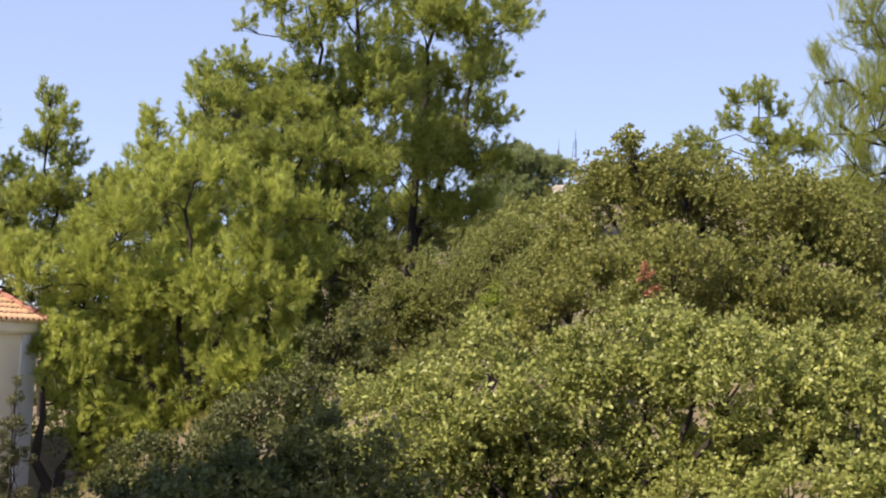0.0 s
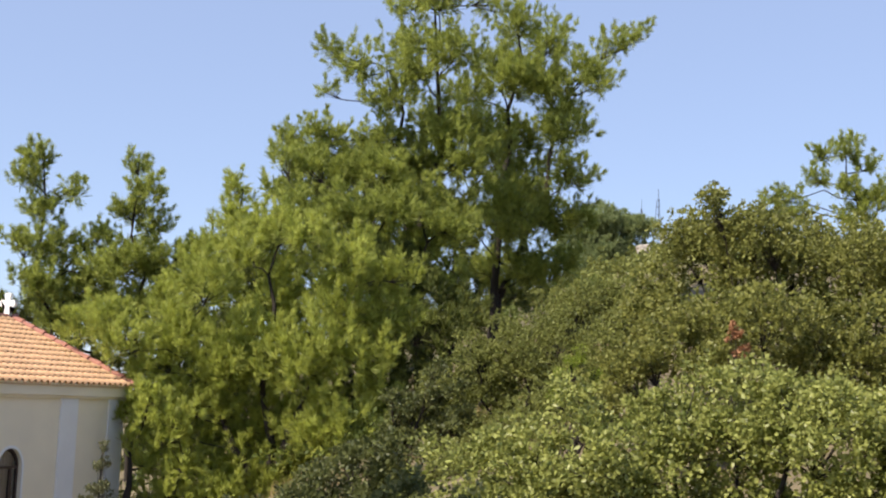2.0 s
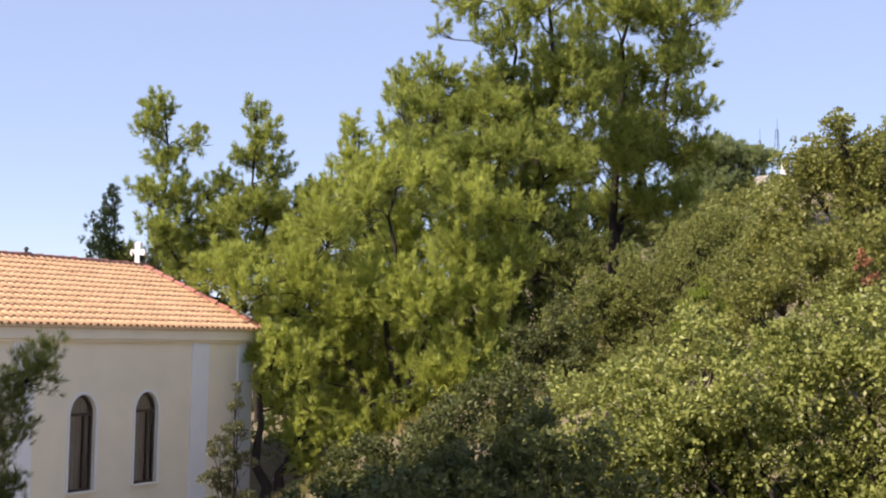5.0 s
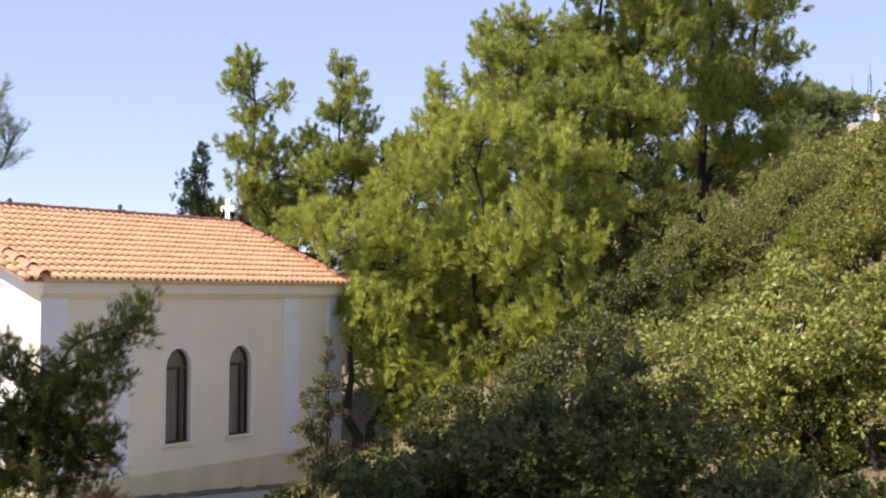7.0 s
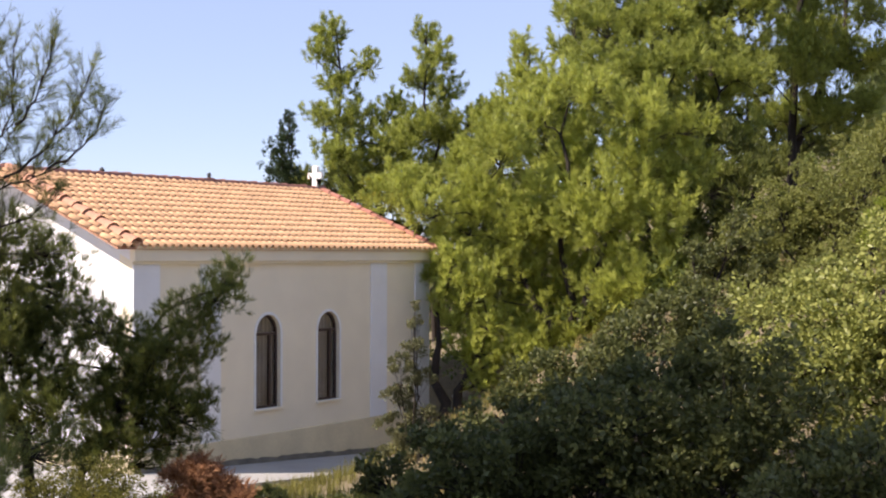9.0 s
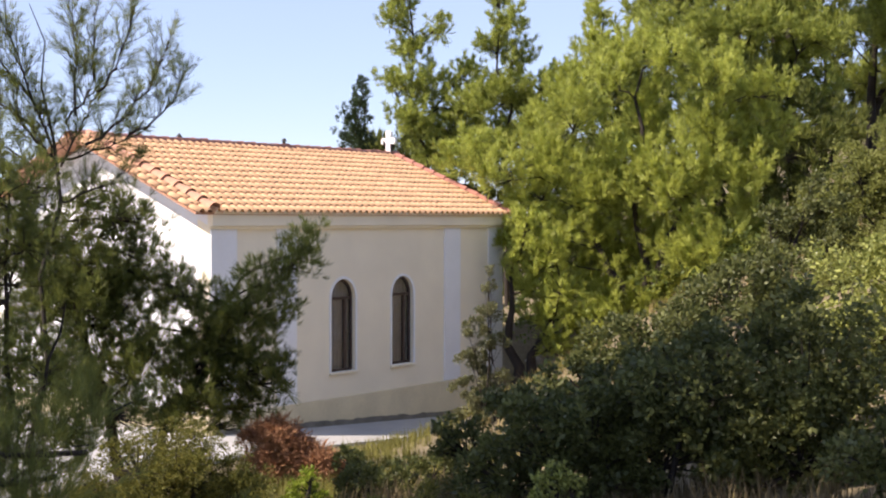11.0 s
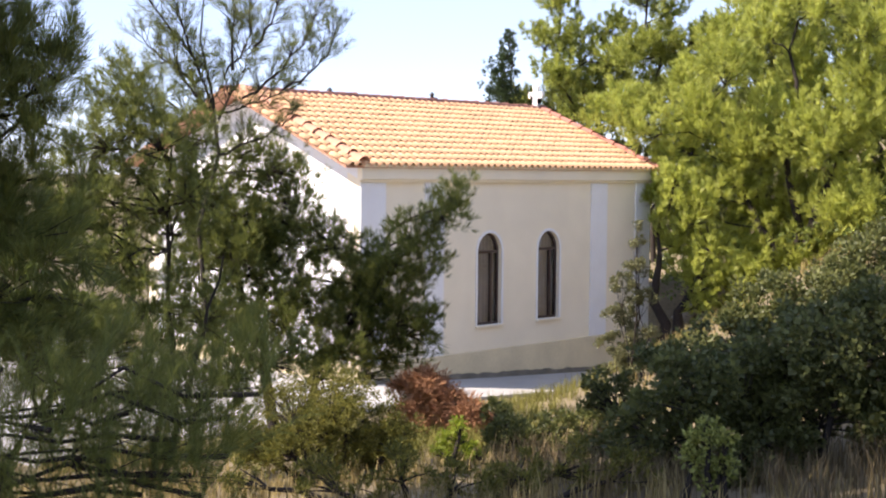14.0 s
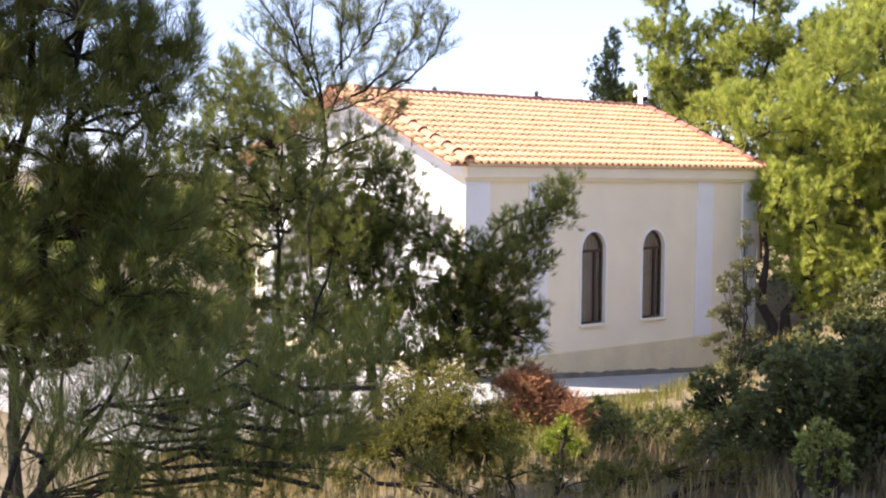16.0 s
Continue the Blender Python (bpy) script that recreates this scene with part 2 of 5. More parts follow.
def plumes(rng, centres, radii, per, tufts=13, reach=0.42, fat=0.10, flat=0.85, lift=1.1):
    """Places and ways of needle tufts: upswept plumes that fill each clump loosely, ragged at its edge."""
    P, W, feet = [], [], []
    for c, r in zip(centres, radii):
        n = max(4, int(per * r * r))
        d = rng.normal(size=(n, 3))
        d /= np.linalg.norm(d, axis=1, keepdims=True)
        s = c + d * r * (rng.uniform(0.05, 1.0, (n, 1)) ** 0.5) * (1, 1, flat)
        axis = (s - c) / r * 0.7 + (0, 0, lift) + rng.normal(0, 0.28, (n, 3))
        axis /= np.linalg.norm(axis, axis=1, keepdims=True)
        feet.append(s)
        long = reach * rng.uniform(0.5, 1.15, (n, 1, 1))
        u = rng.uniform(0, 1, (n, tufts, 1))
        side = rng.normal(0, fat, (n, tufts, 3)) * (1.15 - u)
        P.append((s[:, None] + axis[:, None] * long * u + side).reshape(-1, 3))
        W.append((axis[:, None] + side / fat * 0.24 + rng.normal(0, 0.16, (n, tufts, 3))).reshape(-1, 3))
    return np.concatenate(P), np.concatenate(W), feet


def crown_points(rng, centres, radii, per, flat=0.8, subs=7, tight=0.42):
    """Places and ways of leafy sprigs, gathered in small bunches inside each clump."""
    P, W, bunches = [], [], []
    for c, r in zip(centres, radii):
        d = rng.normal(size=(subs, 3))
        d /= np.linalg.norm(d, axis=1, keepdims=True)
        sub = c + d * r * rng.uniform(0.35, 1.0, (subs, 1)) * (1, 1, flat)
        bunches.append(sub)
        k = max(3, int(per * r * r / subs))
        for s in sub:
            off = rng.normal(0, 1, (k, 3))
            off /= np.linalg.norm(off, axis=1, keepdims=True)
            off *= (rng.uniform(0, 1, (k, 1)) ** 0.6) * r * tight * rng.uniform(0.55, 1.3)
            P.append(s + off * (1, 1, flat))
            W.append(off / (r * tight) * 0.8 + (s - c) / r * 0.7 + (0, 0, 0.5) + rng.normal(0, 0.35, (k, 3)))
    return np.concatenate(P), np.concatenate(W), bunches


def placed(base, facing, clumps, rng, depth):
    """Clump centres in the world: (across, height above the datum, radius) round a trunk, spread in depth."""
    f = radians(facing)
    across, ahead = np.array((math.sin(f), -math.cos(f), 0)), np.array((math.cos(f), math.sin(f), 0))
    span = max(abs(c[0]) for c in clumps) or 1
    C = []
    for i, (a, z, r) in enumerate(clumps):
        room = depth * math.sqrt(max(0.15, 1 - (a / span) ** 2))
        C.append(np.array((base[0], base[1], 0)) + across * a + ahead * rng.uniform(-room, room * 0.6) + (0, 0, z))
    return np.array(C), np.array([c[2] for c in clumps])


def pine(seed, base, facing, clumps, material, label, tops, trunk=0.2, per=32, size=0.24, depth=1.6,
         group="", bark=None, shoots=False, wide=0.035, name="pine_tree", flat=0.85, needles=13, limb=0.05, tufts=13, reach=0.52, fat=0.065, core=14, lift=1.1):
    """A pine: trunks from the base to each of the tops, crooked limbs to the clumps, twigs and needle tufts."""
    rng = np.random.default_rng(seed)
    base = np.array((*base[:2], ground_at(base[0], base[1]) - 0.15))
    ob = thing(name, base, label, "tree", group)
    C, R = placed(base, facing, clumps, rng, depth)
    wood, twigs = [], []
    stems = []
    for t in tops:
        f = radians(facing)
        tip = np.array((base[0] + math.sin(f) * t[0], base[1] - math.cos(f) * t[0], t[1]))
        way = bend(rng, base, tip, 9, 0.06)
        way[0] = base
        wood.append(tube(way, np.linspace(trunk, trunk * 0.18, 9), 9))
        stems.append(way)
    allp = np.concatenate([s[1:] for s in stems])
    P, W, bunches = plumes(rng, C, R, per, tufts, reach, fat, flat, lift)
    for c, r, sub in zip(C, R, bunches):
        low = allp[allp[:, 2] < c[2] + 0.1] if (allp[:, 2] < c[2] + 0.1).any() else allp
        foot = low[np.argmin(np.linalg.norm((low - c) * (1, 1, 1.3), axis=1))]
        way = bend(rng, foot, c, 5, 0.18)
        wood.append(tube(way, np.linspace(limb * (0.6 + r * 0.5), 0.014, 5), 5))
        for s in sub[:14]:
            twigs.append(tube(bend(rng, way[3], s, 3, 0.1), (min(0.014, limb * 0.55), min(0.01, limb * 0.4), min(0.005, limb * 0.2)), 3))
    V, F = joined(wood)
    link("trunk", mesh_of("trunk", V - base, F), bark or BARK, ob, "dark furrowed trunk and limbs")
    V, F = joined(twigs)
    link("twigwork", mesh_of("twigwork", V - base, F), bark or BARK, ob)["kind"] = "stuff"
    t, f = needle_shoot(rng, wide=wide) if shoots else needle_tuft(rng, needles, wide)
    sizes = rng.uniform(0.75, 1.2, len(P)) * size
    # broad tufts deep inside each clump close the crown
    k = [max(2, int(core * r * r)) for r in R]
    d = rng.normal(size=(sum(k), 3))
    d *= rng.uniform(0.1, 0.72, (len(d), 1)) / np.linalg.norm(d, axis=1, keepdims=True) * np.repeat(R, k)[:, None]
    inner = np.repeat(C, k, axis=0) + d * (1, 1, flat)
    P, W = np.concatenate((P, inner)), np.concatenate((W, d + rng.normal(0, 0.4, d.shape) + (0, 0, 0.3)))
    sizes = np.concatenate((sizes, rng.uniform(1.5, 2.1, len(d)) * size))
    V, F = scattered(t, f, P, W, sizes, rng)
    link("crown", mesh_of("crown", V - base, F), material, ob)
    return ob


def bush(seed, base, facing, clumps, material, label, per=800, size=0.11, depth=0.8, name="oak_bush", category="bush", subs=9,
         stems=5, flat=0.85, leaves=6, wide=0.3, tight=0.36, group="", bark=None, thick=0.05):
    """A bush: several crooked stems to clumps of leafy sprigs."""
    rng = np.random.default_rng(seed)
    base = np.array((*base[:2], ground_at(base[0], base[1]) - 0.1))
    ob = thing(name, base, label, category, group)
    C, R = placed(base, facing, clumps, rng, depth)
    P, W, bunches = crown_points(rng, C, R, per, flat, subs, tight)
    wood = []
    for c, r, sub in zip(C, R, bunches):
        foot = base + np.append(rng.normal(0, 0.15, 2), 0) + (np.array((c[0], c[1], base[2])) - base) * 0.45
        foot[2] = ground_at(foot[0], foot[1]) - 0.1
        way = bend(rng, foot, c, 5, 0.12)
        wood.append(tube(way, np.linspace(thick, thick * 0.25, 5), 5))
        for s in sub:
            wood.append(tube(bend(rng, way[3], s, 3, 0.1), (thick * 0.24, thick * 0.16, thick * 0.08), 4))
    V, F = joined(wood)
    link("stemwork", mesh_of("stemwork", V - base, F), bark or BARK, ob)["kind"] = "stuff"
    t, f = leaf_sprig(rng, leaves, wide)
    V, F = scattered(t, f, P, W, rng.uniform(0.7, 1.25, len(P)) * size, rng)
    link("foliage", mesh_of("foliage", V - base, F), material, ob)["kind"] = "stuff"
    return ob


def wiry_pine():
    """A thin pine whose long leaders sweep up, with needle brushes along loose twigs."""
    rng = np.random.default_rng(20)
    f = radians(54.1)
    across, ahead = np.array((math.sin(f), -math.cos(f), 0)), np.array((math.cos(f), math.sin(f), 0))
    base = np.array((11.2, 15.93, ground_at(11.2, 15.93) - 0.15))
    ob = thing("pine_tree", base, "thin pine with bare wiry upswept top branches", "tree")
    at = lambda a, z, d=0.0: np.array((base[0], base[1], 0)) + across * a + ahead * d + (0, 0, z)
    stem = np.array([base, at(-0.15, 1.6), at(0.12, 2.8), at(0.02, 4.0), at(0.3, 5.0), at(0.22, 5.8), at(0.05, 6.6), at(0.1, 7.2), at(-0.1, 7.7)])
    wood, P, W = [tube(stem, (0.045, 0.04, 0.034, 0.03, 0.026, 0.02, 0.014, 0.009, 0.005), 8)], [], []
    leaders = [(0.26, 5.57, -0.12, 6.54, -0.45, 7.5), (0.13, 6.22, -0.53, 6.87, -1.03, 7.6), (0.38, 6.1, 0.88, 6.6, 0.76, 7.7),
               (0.8, 6.53, 1.17, 6.95, 1.25, 7.7), (0.63, 5.81, 1.46, 6.22, 1.71, 7.2), (1.21, 5.95, 1.79, 6.14, 1.92, 6.75),
               (0.0, 6.0, -0.45, 6.3, -0.85, 6.7), (0.3, 5.4, -0.4, 5.6, -0.9, 6.2), (0.3, 5.6, 0.9, 5.7, 1.3, 6.0),
               (0.5, 6.2, 0.55, 6.9, 0.45, 7.7), (0.26, 5.2, -0.3, 5.2, -0.6, 5.5), (0.26, 5.0, 0.8, 5.15, 1.2, 5.45), (0.26, 5.6, -0.2, 5.9, -0.3, 6.4), (0.3, 5.5, 0.6, 6.0, 0.75, 6.5), (0.26, 5.3, 0.1, 5.7, -0.1, 6.1)]
    for a0, z0, a1, z1, a2, z2 in leaders:
        d = rng.uniform(-0.5, 0.5)
        p0, p1, p2 = at(a0, z0), at(a1, z1, d * 0.6), at(a2, z2, d)
        u = np.linspace(0, 1, 9)[:, None]
        way = (1 - u) ** 2 * p0 + 2 * u * (1 - u) * p1 + u * u * p2 + rng.normal(0, 0.02, (9, 3))
        way[0] = p0
        wood.append(tube(way, np.linspace(0.02, 0.005, 9), 6))
        run = np.linalg.norm(p1 - p0) + np.linalg.norm(p2 - p1)
        for k in range(int(run * 26)):
            v = rng.uniform(0.12, 1.0) * 8
            i = min(7, int(v))
            foot = way[i] + (way[i + 1] - way[i]) * (v - i)
            tang = way[i + 1] - way[i]
            tang /= np.linalg.norm(tang)
            go = tang * 0.5 + (0, 0, 0.45) + rng.normal(0, 0.55, 3)
            go /= np.linalg.norm(go)
            ln = rng.uniform(0.18, 0.5)
            tip = foot + go * ln + (0, 0, 0.05)
            wood.append(tube(np.array((foot, (foot + tip) / 2 - (0, 0, 0.02), tip)), (0.006, 0.005, 0.003), 4))
            for g in np.linspace(0.5, 1.0, 3):
                P.append(foot + (tip - foot) * g)
                W.append(go + rng.normal(0, 0.25, 3) + (0, 0, 0.2))
    V, F = joined(wood)
    link("trunk", mesh_of("trunk", V - base, F), BARK, ob, "slim dark trunk and bare leaders")
    t, fa = needle_tuft(rng, 14, 0.022, 0.6)
    V, F = scattered(t, fa, np.array(P), np.array(W), rng.uniform(0.16, 0.27, len(P)), rng)
    link("crown", mesh_of("crown", V - base, F), PINE_SHADED, ob)
    return ob


# ---- ground ----
CX0, CX1, CY0, CY1 = 18.2, 28.1, 20.15, 27.65


def apron_at(x):
    """The paved yard falls gently along the chapel."""
    return 0.37 - 0.063 * (min(max(x, 17.0), 29.5) - 20.3)


def ground_at(x, y):
    hill = 0.24 * (min(x, 60.0) - 15) + 0.19 * max(0.0, min(x, 170.0) - 60) + 3.9 - 0.28 * max(y, min(0.25 * x - 3.0, 30.0))
    hill = max(hill, -1.5)
    r = math.hypot(x, y)
    near = 3.15 - 0.125 * r
    k = 0.7
    h = k * math.log(math.exp(min(60, hill / k)) + math.exp(near / k) + 1.0)
    h -= 0.35 * math.exp(-((h - 0.5) / 0.8) ** 2)
    h += 0.10 * noise.noise((x * 0.35, y * 0.35, 0)) * min(1.0, h)
    # the levelled yard round the chapel
    dx = max(CX0 - 9.0 - x, 0, x - CX1 - 1.0)
    dy = max(CY0 - 2.6 - y, 0, y - CY1 - 6.0)
    w = max(0.0, 1 - math.hypot(dx, dy) / 2.2)
    w = w * w * (3 - 2 * w)
    return h * (1 - w) + (apron_at(x) - 0.07) * w


def ground():
    step = [0.0]
    while step[-1] < 3000:
        step.append(step[-1] + (0.75 if step[-1] < 36 else 0.75 + (step[-1] - 36) * 0.18))
    axis = np.array([-s for s in step[:0:-1]] + step)
    xs, ys = axis + 14, axis + 14
    V = np.array([(x, y, ground_at(x, y)) for y in ys for x in xs])
    n = len(axis)
    i, j = np.meshgrid(np.arange(n - 1), np.arange(n - 1))
    a = (j * n + i).ravel()
    me = mesh_of("ground", V, np.stack((a, a + 1, a + n + 1, a + n), axis=1))
    me.polygons.foreach_set("use_smooth", np.ones(len(me.polygons), bool))
    soil = surface("dry_soil", (0.17, 0.135, 0.08), 0.95, 0.4, 0.5, 12, 0.8, 0.05)
    return tagged(link("ground", me, soil), "dry stony hillside soil with leaf litter", "ground", kind="structure")


ground()
yard = new("pavement", bpy.data.meshes.new("pavement"))
bm = bmesh.new()
for x0, x1, y0, y1 in ((CX0 - 8.5, 17.0, CY0 - 2.4, CY1 + 5.5), (17.0, CX0 - 0.08, CY0 - 2.4, CY1 + 5.5), (CX0 - 0.08, CX1 + 0.8, CY0 - 2.4, CY0 - 0.075)):
    vs = [bm.verts.new((x, y, (apron_at(x) if top else apron_at(x) - 0.4))) for top in (1, 0) for x, y in ((x0, y0), (x1, y0), (x1, y1), (x0, y1))]
    for f in ((0, 1, 2, 3), (7, 6, 5, 4), (0, 4, 5, 1), (1, 5, 6, 2), (2, 6, 7, 3), (3, 7, 4, 0)):
        bm.faces.new([vs[k] for k in f])
bmesh.ops.recalc_face_normals(bm, faces=bm.faces[:])
bm.to_mesh(yard.data)
bm.free()
yard.data.materials.append(CONCRETE)
tagged(yard, "pale grey concrete apron round the chapel", "pavement", kind="structure")


# ---- the chapel ----
EAVE, RIDGE, YM = 4.95, 6.50, (CY0 + CY1) / 2
chapel = thing("chapel", (CX0, CY0, 0), "small cream chapel with white pilasters and an orange clay tile roof", "building")
L, D = CX1 - CX0, CY1 - CY0
WALL = 0.4
WINDOWS = [(3.48, 4.28), (5.55, 6.34)]
SILL, HEAD = 1.43, 3.48


def arch(x0, x1, z0, top, n=14, inset=0.0):
    x0, x1, z0, top = x0 + inset, x1 - inset, z0 + inset, top - inset
    r = (x1 - x0) / 2
    spring = top - r * 1.08
    pts = [(x0, z0), (x1, z0)]
    for i in range(n + 1):
        w = math.pi * i / n
        pts.append(((x0 + x1) / 2 + r * math.cos(w), spring + r * 1.08 * math.sin(w)))
    return pts, spring


def plate(outer, holes, y0, y1):
    """A slab between two planes y, with openings through it."""
    bm = bmesh.new()
    for y in (y0, y1):
        edges = []
        for loop in [outer] + holes:
            vs = [bm.verts.new((x, y, z)) for x, z in loop]
            edges += [bm.edges.new((vs[i], vs[(i + 1) % len(vs)])) for i in range(len(vs))]
        bmesh.ops.triangle_fill(bm, edges=edges, use_beauty=True)
    verts = list(bm.verts)
    half, k = len(verts) // 2, 0
    for loop in [outer] + holes:
        n = len(loop)
        for i in range(n):
            a, b = k + i, k + (i + 1) % n
            bm.faces.new((verts[a], verts[b], verts[half + b], verts[half + a]))
        k += n
    return bm


def chapel_walls():
    holes = [arch(a, b, SILL, HEAD)[0] for a, b in WINDOWS]
    part("wall", plate([(0, -0.2), (L, -0.2), (L, EAVE), (0, EAVE)], holes, 0, WALL), PLASTER, chapel, "cream plastered side wall, slightly stained")
    bm = bmesh.new()
    box(bm, 0, L, D - WALL, D, -0.2, EAVE)
    part("wall", bm, PLASTER, chapel)
    for x, name in ((0.0, "gable_wall"), (L - WALL, "gable_wall")):
        bm = bmesh.new()
        prof = [(WALL + 0.002, -0.2), (D - WALL - 0.002, -0.2), (D - WALL - 0.002, EAVE - 0.01), (D - 0.3, EAVE), (D / 2, RIDGE - 0.16), (0.3, EAVE), (WALL + 0.002, EAVE - 0.01)]
        a = [bm.verts.new((x, y, z)) for y, z in prof]
        b = [bm.verts.new((x + WALL, y, z)) for y, z in prof]
        bm.faces.new(a), bm.faces.new(b)
        for i in range(len(a)):
            bm.faces.new((a[i], a[(i + 1) % len(a)], b[(i + 1) % len(a)], b[i]))
        part(name, bm, WHITE, chapel, "white painted gable wall in full sun")
    # plinth, cornice and pilasters stand proud of the wall
    bm = bmesh.new()
    box(bm, -0.05, L + 0.05, -0.07, -0.001, -0.15, 0.88, 0.012)
    part("plinth", bm, PLINTH, chapel, "ochre plastered plinth with a damp foot")
    bm = bmesh.new()
    box(bm, -0.07, -0.001, 0.0, D, -0.15, 0.88, 0.012)
    part("plinth", bm, PLINTH, chapel)
    for z0, z1, out in ((EAVE - 0.36, EAVE - 0.30, 0.09), (EAVE - 0.30, EAVE - 0.06, 0.15), (EAVE - 0.06, EAVE + 0.02, 0.2)):
        bm = bmesh.new()
        box(bm, -0.1, L + 0.1, -out, -0.001, z0, z1, 0.012)
        part("cornice", bm, PLASTER, chapel)
    for a, b in ((-0.04, 0.66), (1.80, 2.38), (7.51, 8.14), (9.32, L + 0.04)):
        bm = bmesh.new()
        box(bm, a, b, -0.045, -0.002, 0.884, EAVE - 0.364, 0.008)
        part("pilaster", bm, WHITE, chapel, "flat pilaster in bluish white paint")


chapel_walls()


def damp_foot():
    """A dark damp stain along the foot of the plinth, just above the sloping apron."""
    bm = bmesh.new()
    rng = random.Random(3)
    n = 60
    rows = []
    for k in range(n + 1):
        x = -0.04 + (L + 0.08) * k / n
        z = apron_at(CX0 + x)
        top = z + 0.09 + rng.uniform(0, 0.05)
        rows.append([bm.verts.new((x, y, h)) for y, h in ((-0.0745, z - 0.06), (-0.0745, top), (-0.0705, top), (-0.0705, z - 0.06))])
    for a, b in zip(rows, rows[1:]):
        for i in range(4):
            bm.faces.new((a[i], b[i], b[(i + 1) % 4], a[(i + 1) % 4]))
    part("damp_stain", bm, DAMP, chapel, "dark damp stain at the plinth's foot")


damp_foot()


def chapel_window(x0, x1):
    win = new("window")
    win.parent = chapel
    win.location = (0, 0.09, 0)
    outer, spring = arch(x0, x1, SILL, HEAD)
    inner, _ = arch(x0, x1, SILL, HEAD, inset=0.055)
    part("frame", plate(outer, [inner], 0, 0.07), METAL, win, "dark brown metal window frame")
    rim, _ = arch(x0, x1, SILL, HEAD, inset=-0.055)
    rim = [(x, max(z, SILL)) for x, z in rim]
    hole, _ = arch(x0, x1, SILL + 0.004, HEAD, inset=0.003)
    part("surround", plate(rim, [hole], -0.108, -0.092), WHITE, win, "narrow white painted surround")
    bm = bmesh.new()
    xm = x0 + (x1 - x0) * 0.68
    box(bm, x0 + 0.05, x1 - 0.05, -0.012, 0.05, spring - 0.03, spring + 0.03, 0.005)
    part("transom", bm, METAL, win)
    bm = bmesh.new()
    box(bm, xm - 0.03, xm + 0.03, -0.014, 0.05, SILL + 0.05, spring - 0.03, 0.005)
    part("mullion", bm, METAL, win)
    bm = bmesh.new()
    box(bm, x0 + 0.05, xm - 0.03, 0.02, 0.028, SILL + 0.05, spring - 0.03)
    part("pane", bm, GLASS, win)
    bm = bmesh.new()
    box(bm, xm + 0.03, x1 - 0.05, 0.02, 0.028, SILL + 0.05, spring - 0.03)
    part("pane", bm, GLASS, win)
    half = [p for p in arch(x0, x1, SILL, HEAD, inset=0.05)[0][2:]]
    part("pane", plate([(x, max(z, spring + 0.03)) for x, z in half], [], 0.02, 0.028), GLASS, win)
    V = np.array([(x0 - 0.1 + (x1 - x0 + 0.2) * k / 40, 0.14 + 0.02 * math.sin(k * 1.3), z) for z in (SILL - 0.05, HEAD) for k in range(41)])
    link("curtain", mesh_of("curtain", V, np.array([(k, k + 1, 42 + k, 41 + k) for k in range(40)])), CURTAIN, win, "greyish beige curtain behind the glass")
    bm = bmesh.new()
    box(bm, x0 - 0.06, x1 + 0.06, -0.16, -0.02, SILL - 0.05, SILL - 0.002, 0.008)
    part("sill", bm, PLASTER, win, "thin plastered sill")


for a, b in WINDOWS:
    chapel_window(a, b)
bm = bmesh.new()
box(bm, WALL, L - WALL, WALL, D - WALL, -0.05, 0.02)
part("inner_floor", bm, CONCRETE, chapel)

SLOPE = math.atan2(RIDGE - EAVE, D / 2)
OVER = 0.28


def roof_frame(col, up):
    """Place on the south slope: metres along the eave and metres up the slope from its edge."""
    return Vector((col, -OVER * math.cos(SLOPE) + up * math.cos(SLOPE), EAVE + 0.06 - OVER * math.sin(SLOPE) + up * math.sin(SLOPE)))


